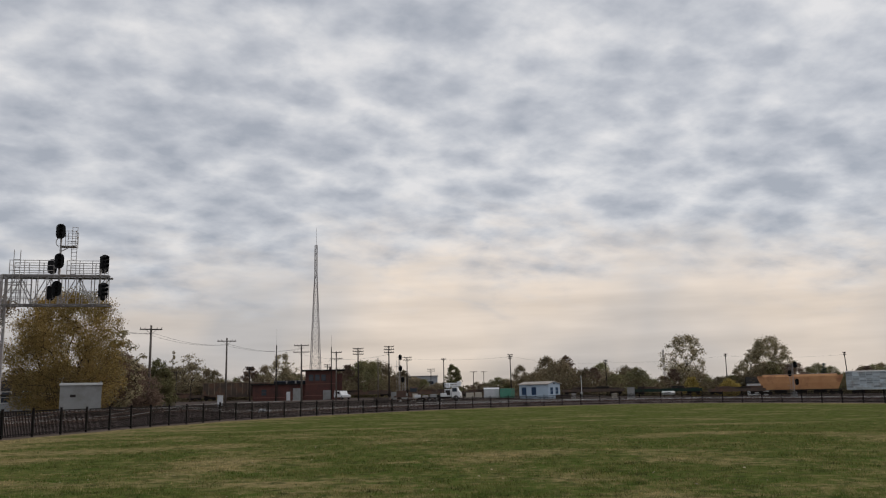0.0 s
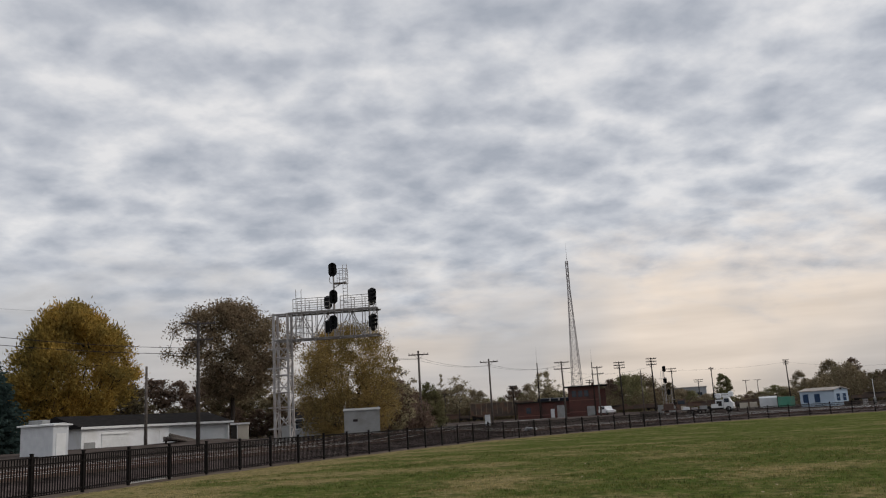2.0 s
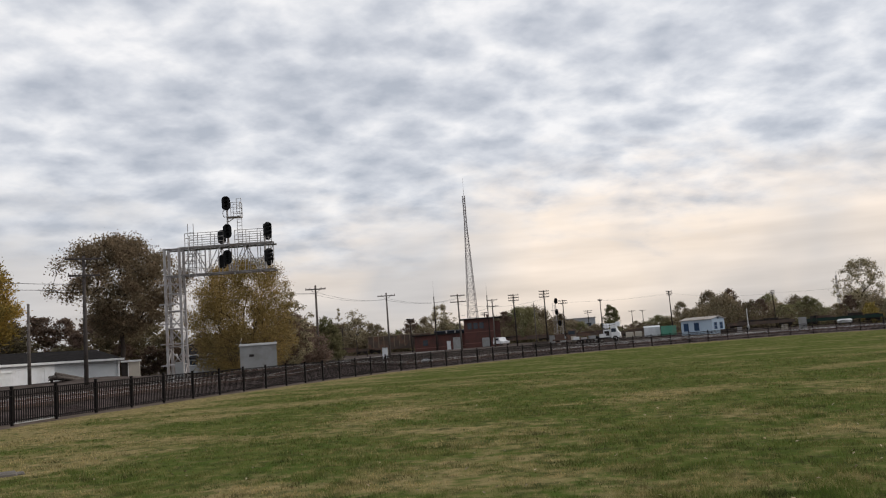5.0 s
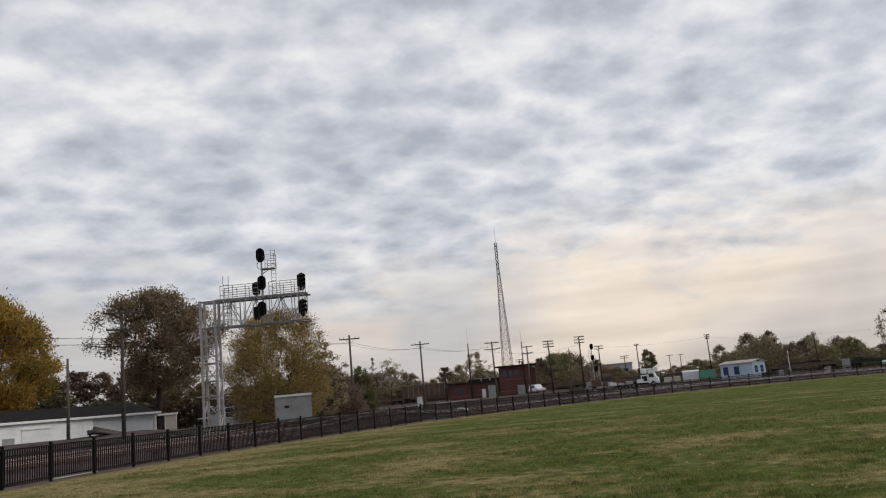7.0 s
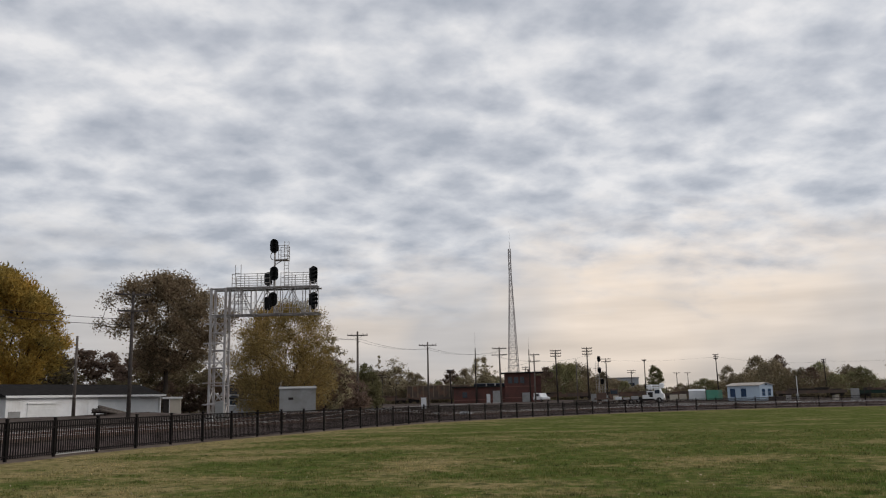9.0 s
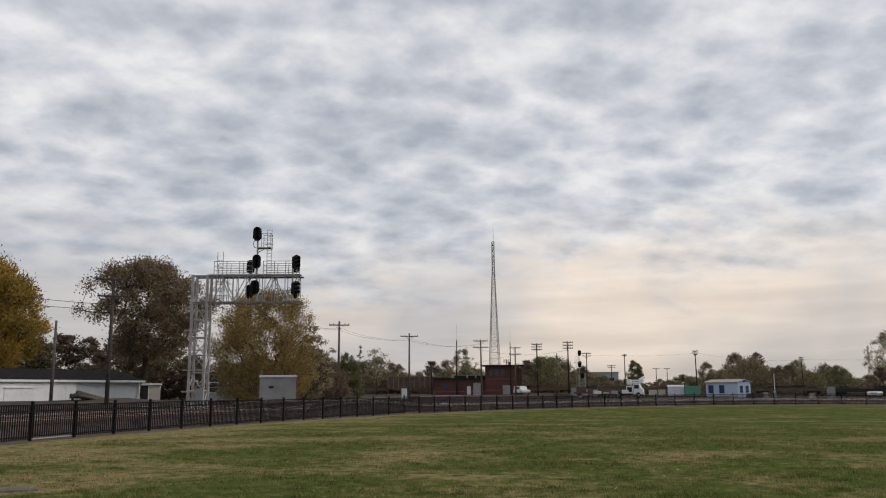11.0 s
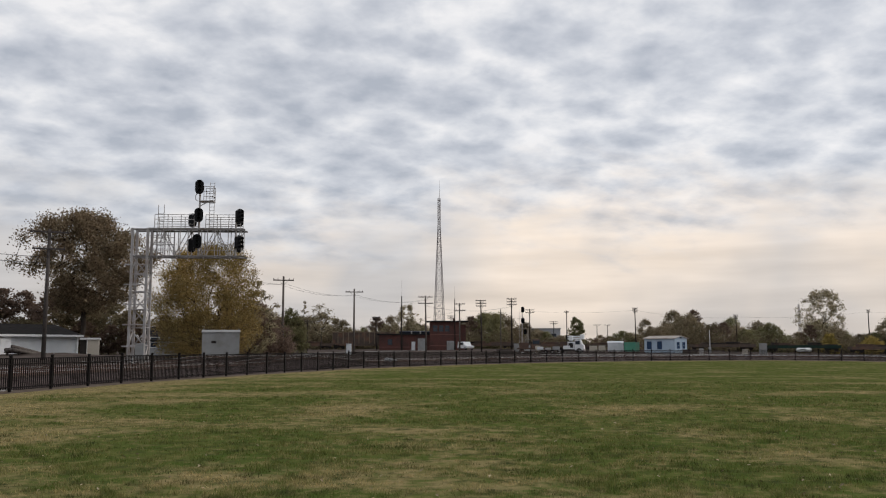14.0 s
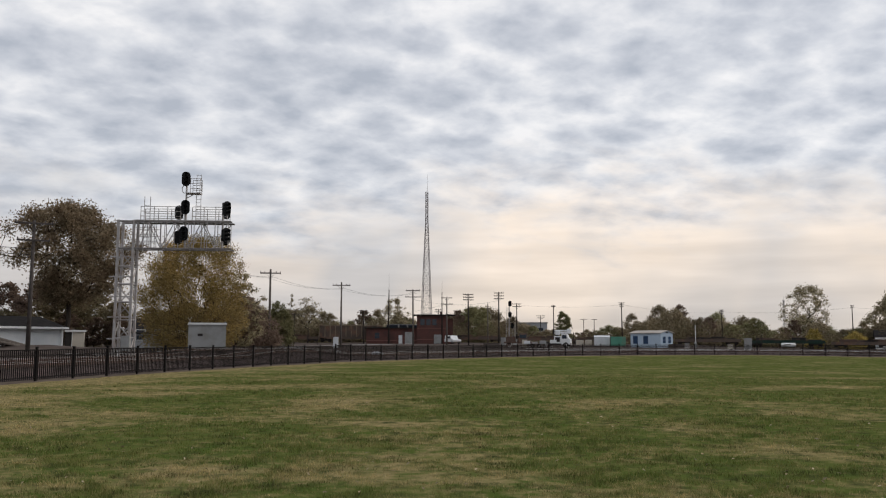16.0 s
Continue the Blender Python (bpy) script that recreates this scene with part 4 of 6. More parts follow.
def signal_bridge():
    foot, end = at(29.2, 62.0), at(22.3, 60.2)
    u = end - foot
    length, turn = u.length, math.degrees(math.atan2(u.y, u.x))
    t = thing("signal_bridge", foot, turn, "tall silver cantilever signal bridge with black signal heads", "signal bridge")
    w, top, low = 1.05, 9.75, 7.85
    c = [Vector((0, 0, 0)), Vector((w, 0, 0)), Vector((w, w, 0)), Vector((0, w, 0))]
    for p in c:
        part("column_leg", Geo().box(p.x - 0.085, p.y - 0.085, -0.1, p.x + 0.085, p.y + 0.085, top + 0.1, None, 0.012), GALV, t)
    for i in range(4):
        a, b = c[i], c[(i + 1) % 4]
        zz = Vector((0, 0, 1))
        lattice("column_brace", t, (a + zz * 0.35, a + zz * low), (b + zz * 0.35, b + zz * low), 6, 0.042)
    part("foot_plate", Geo().box(-0.35, -0.35, -0.05, w + 0.35, w + 0.35, 0.12, None, 0.02), GRAVEL, t, "concrete footing")
    for k, z in enumerate((0.55, 1.5, 3.0, 4.4, 5.8, 7.2)):
        part("collar", Geo().box(-0.45, -0.12, z, w + 0.1, -0.085, z + 0.09), GALV, t)
    part("control_box", Geo().box(0.55, -0.32, 0.7, 1.15, -0.13, 1.75, None, 0.02), BOXGREY, t, "small grey control box")
    part("sign_plate", Geo().box(0.30, -0.22, 0.15, 0.42, -0.2, 0.75), TRIM, t, "small white plate")
    for y in (0, w):
        for z, h in ((top, 0.058), (low, 0.052)):
            part("arm_chord", Geo().box(-0.1, y - 0.08, z - h, length + 0.25, y + 0.08, z + h, None, 0.012), GALV_DIM, t, "darker steel chord")
        lattice("arm_brace", t, (Vector((w, y, low)), Vector((length, y, low))), (Vector((w, y, top)), Vector((length, y, top))), 7, 0.03)
    lattice("arm_brace", t, (Vector((w, 0, low)), Vector((length, 0, low))), (Vector((w, w, low)), Vector((length, w, low))), 7, 0.028)
    # the caged top of the column and the upright rails within the arm
    for y in (0.0, w):
        g = Geo()
        for z in (top - 0.45, top - 0.95, top - 1.4):
            g.rod((w, y, z), (2.6, y, z), 0.022, None, 5)
        for x in (1.35, 1.7, 2.2, 2.6):
            g.rod((x, y, low), (x, y, top), 0.024, None, 5)
        part("cage_rail", g, GALV, t)
    for x in (3.3, 5.2, 6.1):
        part("hanger", Geo().rod((x, -0.06, low), (x, -0.06, top), 0.03, None, 5), GALV, t)
    g = Geo()
    for z in (low + 0.55, low + 1.0):
        g.rod((3.3, w + 0.03, z), (length, w + 0.03, z), 0.02, None, 5)
    part("lower_rail", g, GALV, t)
    part("walkway", Geo().box(w, 0.1, top + 0.1, length + 0.1, w - 0.1, top + 0.14), GALV, t, "steel grating walkway")
    # guard rails in two runs on both sides, with a gap at the middle signals
    for y in (-0.05, w + 0.05):
        for x0, x1 in ((w + 0.45, 4.25), (5.05, length - 0.1)):
            g = Geo()
            for z in (0.38, 0.72, 1.06):
                g.rod((x0, y, top + z), (x1, y, top + z), 0.022, None, 5)
            n = max(2, round((x1 - x0) / 0.95))
            for i in range(n + 1):
                x = x0 + (x1 - x0) * i / n
                g.rod((x, y, top), (x, y, top + 1.06), 0.026, None, 5)
            part("guard_rail", g, GALV, t)
    g = Geo()
    for x in (1.75, 2.15):
        g.rod((x, -0.12, low - 0.2), (x, -0.12, top + 1.75), 0.025, None, 5)
    for i in range(13):
        g.rod((1.75, -0.12, low + 0.25 * i), (2.15, -0.12, low + 0.25 * i), 0.016, None, 4)
    part("ladder", g, GALV, t)
    # middle mast with a small platform and ladder to the top head
    xm = 4.55
    part("mast", Geo().rod((xm, 0.15, low), (xm, 0.15, top + 2.9), 0.075, 0.065, 10), GALV, t)
    g = Geo()
    px0, px1, z0 = xm + 0.3, xm + 0.95, top + 2.05
    g.box(px0 - 0.35, 0.0, z0, px1, 0.75, z0 + 0.05)
    for z in (0.35, 0.7, 1.05):
        for a, b in (((px0, 0), (px1, 0)), ((px1, 0), (px1, 0.75)), ((px0, 0.75), (px1, 0.75))):
            g.rod((*a, z0 + z), (*b, z0 + z), 0.02, None, 5)
    for x, y in ((px0, 0), (px1, 0), (px1, 0.75), (px0, 0.75)):
        g.rod((x, y, z0), (x, y, z0 + 1.08), 0.022, None, 5)
    g.rod((xm, 0.15, z0 - 0.35), (px0 + 0.3, 0.2, z0), 0.03, None, 5)
    part("platform", g, GALV, t, "small railed steel platform")
    g = Geo()
    for x in (xm + 0.55, xm + 0.88):
        g.rod((x, 0.8, top + 0.1), (x, 0.8, z0 + 1.5), 0.022, None, 5)
    for i in range(14):
        g.rod((xm + 0.55, 0.8, top + 0.25 + 0.25 * i), (xm + 0.88, 0.8, top + 0.25 + 0.25 * i), 0.015, None, 4)
    part("ladder", g, GALV, t)
    g = Geo()
    ring = [Vector((xm + 0.18 * math.cos(a) - 0.1, 0.0, top + 2.33 + 0.28 * math.sin(a))) for a in (math.pi * k / 6 for k in range(3, 10))]
    for p, q in zip(ring, ring[1:]):
        g.rod(p, q, 0.03, None, 5)
    part("conduit", g, GALV, t)
    face = 14
    signal_head(t, pose(xm, -0.12, top + 3.05, 0, 0, face))
    signal_head(t, pose(xm + 0.02, -0.16, top + 1.02, 0, 0, face))
    signal_head(t, pose(xm - 0.05, -0.16, top - 0.85, 0, 0, face))
    for x0, zz in ((xm - 0.74, top + 0.84), (xm - 0.76, top - 0.98)):
        signal_head(t, pose(x0, w + 0.25, zz, 0, 0, 180))
    part("mast", Geo().rod((length - 0.42, 0.12, low), (length - 0.42, 0.12, top + 1.15), 0.075, 0.07, 10), GALV, t)
    signal_head(t, pose(length - 0.12, -0.1, top + 0.98, 0, 0, 42))
    signal_head(t, pose(length - 0.12, -0.1, top - 0.92, 0, 0, 48))
    signal_head(t, pose(length - 0.40, w + 0.2, top + 0.92, 0, 0, 180))
    signal_head(t, pose(length - 0.40, w + 0.2, top - 0.98, 0, 0, 180))


signal_bridge()


def equipment_hut():
    p = at(23.45, 71.5)
    t = thing("equipment_hut", p, 23, "windowless grey metal trackside equipment hut", "hut")
    part("body", Geo().box(-1.47, -1.2, 0.15, 1.47, 1.2, 2.62, None, 0.03), BOXGREY, t)
    part("roof", Geo().prism([(-1.27, 2.62), (1.27, 2.62), (1.27, 2.68), (0, 2.86), (-1.27, 2.68)], -1.53, 1.53), BOXGREY, t)
    part("skid", Geo().box(-1.4, -1.1, -0.05, 1.4, 1.1, 0.15), GRAVEL, t, "concrete base")
    for x in (-1.47, 1.39):
        part("corner_trim", Geo().box(x, -1.225, 0.15, x + 0.08, -1.2, 2.62), BOXGREY, t)
    part("vent", Geo().box(-0.75, -1.23, 1.75, -0.35, -1.2, 1.95), UNDER, t, "small dark vent")
    for x in (-1.4, 1.4):
        part("lifting_lug", Geo().box(x - 0.05, -0.05, 2.68, x + 0.05, 0.05, 2.95), BOXGREY, t)


equipment_hut()


# ---- utility poles and wires ----
def utility_pole(az, dist, top, arms, face, mat=None, r=0.15, label="weathered wooden utility pole with crossarms", lean=0.0, whip=0.0, group="utility poles"):
    """arms: drop below the top and length of each crossarm."""
    p = at(az, dist)
    mat = mat or WOOD
    z = gz(p.x, p.y)
    t = thing("utility_pole", (p.x, p.y, z), face, label, "utility pole", group)
    h = top - z
    part("pole", Geo().rod((0, 0, -0.2), (lean * h, 0, h), r, r * 0.62, 12), mat, t, "", True)
    for drop, length in arms:
        x = lean * (h - drop)
        arm = part("crossarm", Geo().box(x - length / 2, -r - 0.1, h - drop - 0.07, x + length / 2, -r + 0.02, h - drop + 0.07, None, 0.01), mat, t)
        for side in (-1, 1):
            part("brace", Geo().rod((x + side * length * 0.22, -r - 0.04, h - drop - 0.05), (x, -r * 0.8, h - drop - 0.6), 0.018, None, 4), mat, t)
            for f in (0.94, 0.55):
                part("insulator", Geo().rod((x + side * length / 2 * f, -r - 0.04, h - drop + 0.07), (x + side * length / 2 * f, -r - 0.04, h - drop + 0.22), 0.035, 0.05, 6), CERAMIC, arm)
    if whip:
        part("whip_antenna", Geo().rod((lean * h, 0, h), (lean * h, 0, h + whip), 0.03, 0.015, 5), TOWERSTEEL, t)
    return t


def wire(a, b, sag, r=0.012, label="thin black overhead wire sagging between poles", rise=1):
    g, pts = Geo(), []
    a, b = Vector(a), Vector(b)
    for i in range(17):
        k = i / 16
        q = a.lerp(b, k)
        q.z -= sag * 4 * k * (1 - k) * rise
        pts.append(q)
    side = (b - a).cross(Vector((0, 0, 1))).normalized() * r
    for q in pts:
        g.v += [q + side, q + Vector((0, 0, r)), q - side, q - Vector((0, 0, r))]
    g.f = [(4 * i + k, 4 * i + (k + 1) % 4, 4 * i + 4 + (k + 1) % 4, 4 * i + 4 + k) for i in range(16) for k in range(4)]
    alone("overhead_wire", g, WIRE, label, "wire", "overhead wires")


utility_pole(53.6, 48, 9.9, [(0.72, 2.2), (1.95, 2.4)], 40, GREYWOOD, r=0.19, label="tall weathered utility pole with two crossarms near the crossing", lean=0.004)
utility_pole(52.1, 66, 7.9, [(0.25, 1.2)], 30, WOOD, 0.14, "thin leaning wooden pole behind the large one", lean=0.012)
utility_pole(37.3, 76, 7.4, [], 30, WOOD, 0.15, "bare wooden pole in front of the long white building")
utility_pole(34.1, 70, 10.5, [(0.25, 2.7), (1.55, 2.3)], 35, GREYWOOD, 0.17, "weathered utility pole with crossarms beside the signal bridge")
utility_pole(19.45, 104, 10.0, [(0.5, 2.5)], 20, WOOD, 0.18)
utility_pole(14.66, 128, 10.1, [(0.5, 2.7)], 15, WOOD, 0.17)
utility_pole(9.72, 146, 10.1, [(0.25, 2.5), (1.35, 2.7)], 10, WOOD, 0.18, lean=-0.012)
utility_pole(7.42, 168, 9.9, [(0.25, 2.2), (1.5, 2.4)], 5, WOOD, 0.17)
for az, dist, top, arms, lean in ((5.92, 158, 10.0, [(0.2, 2.0), (0.7, 2.0), (1.2, 2.0)], -0.01), (3.85, 160, 10.4, [(0.2, 1.9), (0.75, 1.9), (1.3, 1.9)], 0.0),
                                  (2.62, 200, 9.9, [(0.2, 2.2), (0.8, 2.2)], 0.0), (13.1, 190, 7.9, [(0.2, 1.9), (0.7, 1.6)], -0.03), (17.8, 185, 6.9, [(0.2, 1.8), (0.6, 1.8)], 0.0),
                                  (8.05, 215, 9.0, [(0.2, 1.9), (0.7, 1.9)], 0.02), (1.0, 260, 8.6, [(0.2, 2.6), (0.8, 2.4)], 0.0), (-4.45, 205, 10.2, [(0.15, 1.3), (0.6, 1.2), (1.0, 1.0)], -0.01),
                                  (-10.85, 240, 9.4, [(0.15, 1.2), (0.6, 1.2), (1.0, 1.0)], -0.02), (-18.5, 240, 10.2, [(0.2, 0.8), (0.7, 0.8)], 0.0), (-25.6, 240, 9.6, [(0.2, 0.8), (0.7, 0.8)], -0.05),
                                  (-1.9, 300, 8.4, [(0.2, 2.4)], 0.0), (-2.6, 330, 9.0, [(0.2, 2.4)], 0.0)):
    utility_pole(az, dist, top, arms, az + 8, DARKWOOD, 0.16, "dark creosoted telegraph pole with short crossarms", lean)
utility_pole(11.42, 186, 12.3, [], 0, DARKWOOD, 0.17, "tall dark pole topped by a whip antenna", 0.004, 3.6)
utility_pole(7.75, 196, 12.3, [], 0, DARKWOOD, 0.15, "dark pole behind the brick tower with a whip antenna", 0.0, 2.8)
utility_pole(4.6, 165, 8.4, [], 0, WOOD, 0.13, "slim bare wooden pole beside the tracks")
utility_pole(0.12, 170, 8.3, [(0.3, 0.9)], 0, WOOD, 0.13, "slim wooden pole behind the bucket truck")

T1, T2, T3, T4 = at(19.45, 104, 9.0), at(14.66, 128, 9.1), at(9.72, 146, 9.4), at(34.1, 70, 9.5)
for off in (-0.5, 0.5):
    wire(T1 + Vector((off, 0, 0)), T2 + Vector((off, 0, 0)), 0.55, 0.014)
    wire(T2 + Vector((off, 0, 0)), T3 + Vector((off, 0, 0)), 0.75, 0.014)
    wire(at(25, 84, 8.8) + Vector((off, 0, 0)), T1 + Vector((off, 0, 0)), 0.3, 0.014)
wire(at(53.6, 48, 7.8), T4 + Vector((0, 0, -1.2)), 0.35, 0.018)
wire(at(53.6, 48, 7.35), T4 + Vector((0, 0, -1.65)), 0.35, 0.018)
wire(at(53.6, 48, 7.8), at(74, 50, 7.8), 0.3, 0.018)
wire(at(53.6, 48, 7.35), at(74, 50, 7.3), 0.3, 0.018)
wire(at(53.6, 48, 9.1), at(40, 75, 12.0), 0.3, 0.006)
wire(at(9.72, 146, 8.3), at(3.85, 160, 8.8), 0.9, 0.014)
wire(at(13.1, 190, 7.2), at(7.4, 168, 8.4), 0.8, 0.014)
wire(at(2.6, 200, 9.4), at(-4.45, 205, 9.6), 0.5, 0.012)
wire(at(-4.45, 205, 9.6), at(-10.85, 240, 8.6), 0.7, 0.012)
wire(at(-10.85, 240, 8.8), at(-18.5, 240, 9.6), 0.7, 0.012)
wire(at(-18.5, 240, 9.6), at(-25.6, 240, 9.0), 0.7, 0.012)


# ---- towers ----
def lattice_tower(name, az, dist, height, foot, head, straight, mat, label, bays=26, leg=0.06, brace=0.035, whip=3.5):
    """A slender lattice mast whose legs close to a straight upper part."""
    p = at(az, dist)
    t = thing(name, (p.x, p.y, gz(p.x, p.y)), 20, label, "tower")

    def corner(k, z):
        f = min(1.0, z / (height * straight))
        r = foot + (head - foot) * f
        a = math.pi / 4 + k * math.pi / 2
        return Vector((math.cos(a) * r, math.sin(a) * r, z))
    levels = [height * i / bays for i in range(bays + 1)]
    for k in range(4):
        part("tower_leg", Geo().rod(corner(k, 0), corner(k, height * straight), leg, leg, 5).rod(corner(k, height * straight), corner(k, height), leg, leg, 5), mat, t)
        g = Geo()
        for i, (a, b) in enumerate(zip(levels, levels[1:])):
            g.rod(corner(k, a), corner((k + 1) % 4, b), brace, None, 4)
            g.rod(corner((k + 1) % 4, a), corner(k, b), brace, None, 4)
            g.rod(corner(k, b), corner((k + 1) % 4, b), brace, None, 4)
        tagged(part("tower_bracing", g, mat, t), kind="stuff")
    if whip:
        part("whip_antenna", Geo().rod((0.1, 0, height), (0.1, 0, height + whip), 0.05, 0.02, 6), mat, t)
    return t, corner


lattice_tower("radio_tower", 8.82, 205, 37.6, 2.0, 0.38, 0.82, TOWERSTEEL, "slender grey steel lattice radio tower with a whip antenna", 26, 0.065, 0.03, 4.6)
cell, _ = lattice_tower("cell_tower", 52.05, 220, 39.2, 1.9, 0.95, 0.7, GALV, "pale lattice cell tower with antenna panels", 24, 0.08, 0.04, 0)
for z, r in ((36.8, 1.2), (34.2, 2.3), (31.8, 1.5), (29.4, 2.2), (27.4, 1.4)):
    for k in range(3):
        a = 2.1 * k + z
        part("antenna_panel", Geo().box(-0.16, -0.1, -0.9, 0.16, 0.1, 0.9, pose(r * math.cos(a), r * math.sin(a), z, 0, 0, math.degrees(a)), 0.05), BOXGREY, cell, "grey antenna panel")
    part("antenna_mount", Geo().rod((-r, 0, z - 0.4), (r, 0, z - 0.4), 0.08, None, 6).rod((0, -r, z - 0.4), (0, r, z - 0.4), 0.08, None, 6), GALV, cell)
lattice_tower("radio_tower", -14.6, 420, 20.5, 0.9, 0.4, 0.9, GALV, "small far lattice mast beyond the tree line", 10, 0.07, 0.04, 2)


# ---- buildings on the left ----
def between(p, q, z=0.0):
    d = Vector(q) - Vector(p)
    return (p[0], p[1], z), math.degrees(math.atan2(d.y, d.x)), d.length


def clad(parent, x0, x1, y, z0, z1, pitch, mat, name="siding_board"):
    """Upright ribs of a clad wall facing -y."""
    n = max(1, int((x1 - x0) / pitch))
    me = Geo().box(-0.02, -0.018, z0, 0.02, 0.0, z1).mesh(name, mat)
    for i in range(1, n):
        part(name, me, None, parent, "", False, pose(x0 + (x1 - x0) * i / n, y, 0))


def window(parent, x, y, z, w, h, glass=None, trim=None, turn=0):
    f = part("window", Geo().box(-w / 2 - 0.07, -0.05, -0.07, w / 2 + 0.07, 0.0, 0.0).box(-w / 2 - 0.07, -0.05, h, w / 2 + 0.07, 0.0, h + 0.07).box(-w / 2 - 0.07, -0.05, 0, -w / 2, 0, h).box(w / 2, -0.05, 0, w / 2 + 0.07, 0, h),
             trim or TRIM, parent, "", False, pose(x, y, z, 0, 0, turn))
    part("pane", Geo().box(-w / 2, -0.02, 0, w / 2, -0.005, h), glass or GLASS, f)
    part("glazing_bar", Geo().box(-w / 2, -0.035, h / 2 - 0.02, w / 2, -0.02, h / 2 + 0.02), trim or TRIM, f)


def long_building():
    place, turn, length = between((-52.6, 60.4), (-48.4, 77.0))
    t = thing("long_building", place, turn, "long low white building with a dark roof beyond the tracks", "building")
    cut = length * 0.547
    h, d = 2.5, 7.0
    part("wall", Geo().box(0, 0, -0.1, cut, d, h).box(cut, 0.3, -0.1, length, d, h), WHITEWALL, t)
    # thin grey sheet over the white wall, paints the recess's shade
    part("wall", Geo().box(cut + 0.003, 0.27, 0, length, 0.297, h - 0.03), SHADEDWALL, t, "white wall under the eave, its shade tinted grey")
    part("roof", Geo().prism([(d + 0.3, h), (-0.35, h), (-0.35, h + 0.1), (d / 2, h + 1.2), (d + 0.3, h + 0.1)], -0.3, length + 0.3), ROOF, t, "low dark roof")
    part("fascia", Geo().box(-0.3, -0.40, h - 0.06, length + 0.3, -0.353, h + 0.14), TRIM, t, "white eave board")
    part("corner_board", Geo().box(length - 0.15, 0.0, 0, length + 0.02, 0.26, h), TRIM, t)
    part("garage_door", Geo().box(2.0, -0.05, 0, 4.8, -0.003, 1.9), TRIM, t, "white garage door")
    for z in (0.5, 1.0, 1.5):
        part("door_rib", Geo().box(2.0, -0.065, z - 0.015, 4.8, -0.052, z + 0.015), WHITEWALL, t)
    part("door_hood", Geo().box(1.95, -0.16, 1.9, 4.85, -0.003, 1.99), TRIM, t)
    # flat grey panel added for the low box beside the garage door
    part("window", Geo().box(0.25, -0.05, 0.55, 1.35, -0.003, 1.3), BOXGREY, t, "low grey box against the wall")
    part("door", Geo().box(cut * 0.88, -0.04, 0, cut * 0.88 + 0.95, -0.003, 2.05), WHITEWALL, t)
    me = Geo().box(-0.012, -0.006, 0, 0.012, 0.0, h - 0.1).mesh("siding_board", WHITEWALL)
    for i in range(1, 30):
        part("siding_board", me, None, t, "", False, pose(cut * i / 30, 0.0, 0))


long_building()


def shed():
    p = at(44.45, 64.5)
    q = at(42.65, 62.5)
    place, turn, length = between((p.x, p.y), (q.x, q.y))
    t = thing("metal_shed", place, turn, "small white corrugated metal shed with a flat roof", "shed")
    part("wall", Geo().box(0, 0, 0, length, 1.4, 2.62, None, 0.03), CABWHITE, t)
    part("roof", Geo().prism([(-0.18, 2.62), (1.55, 2.62), (1.55, 2.7), (0.7, 2.8), (-0.18, 2.72)], -0.15, length + 0.2), TRIM, t)
    clad(t, 0, length, 0, 0.02, 2.6, 0.32, CABWHITE, "rib")
    part("roof_vent", Geo().box(0.3, 0.35, 2.76, 1.5, 1.1, 3.06, None, 0.04), BOXGREY, t, "grey rooftop vent")
    part("door", Geo().box(length + 0.003, 0.25, 0, length + 0.05, 1.1, 2.1), TRIM, t)


shed()


def tan_shed():
    p = at(31.45, 104)
    t = thing("garden_shed", p, 30, "small tan shed at the end of the long building", "shed")
    part("wall", Geo().box(-0.95, -1, 0, 0.95, 1.4, 2.25, None, 0.02), TANWALL, t)
    part("roof", Geo().prism([(-1.2, 2.25), (1.6, 2.25), (1.6, 2.33), (-1.2, 2.45)], -1.1, 1.1), TRIM, t)
    # solid dark panel in place of the doorway's inner shade
    part("door", Geo().box(-1.02, -1.04, 0, -0.35, -1.003, 2.2), UNDER, t, "dark panel painting the shade in the open doorway")
    part("downpipe", Geo().rod((-0.3, -1.05, 0), (-0.3, -1.05, 2.2), 0.04, None, 6), TRIM, t, "white downpipe")


tan_shed()


def cabinet(az, dist, w, h, mat, label, face, cap=False, sign=False):
    p = at(az, dist)
    t = thing("signal_cabinet", (p.x, p.y, gz(p.x, p.y)), face, label, "cabinet")
    part("body", Geo().box(-w / 2, -w / 2, 0.12, w / 2, w / 2, h, None, 0.02), mat, t)
    part("plinth", Geo().box(-w / 2 - 0.06, -w / 2 - 0.06, -0.05, w / 2 + 0.06, w / 2 + 0.06, 0.12), GRAVEL, t)
    part("door", Geo().box(-w / 2 + 0.06, -w / 2 - 0.03, 0.25, w / 2 - 0.06, -w / 2 - 0.003, h - 0.15, None, 0.008), mat, t)
    part("handle", Geo().box(w / 2 - 0.16, -w / 2 - 0.07, h * 0.5, w / 2 - 0.13, -w / 2 - 0.03, h * 0.5 + 0.16), UNDER, t)
    if cap:
        part("lid", Geo().prism([(-w / 2 - 0.05, h), (w / 2 + 0.05, h), (w / 2 - 0.1, h + 0.13), (-w / 2 + 0.1, h + 0.13)], -w / 2 - 0.04, w / 2 + 0.04), mat, t)
    if sign:
        part("notice", Geo().box(-0.22, -w / 2 - 0.04, h * 0.62, 0.22, -w / 2 - 0.032, h * 0.62 + 0.4), TRIM, t, "small white notice")


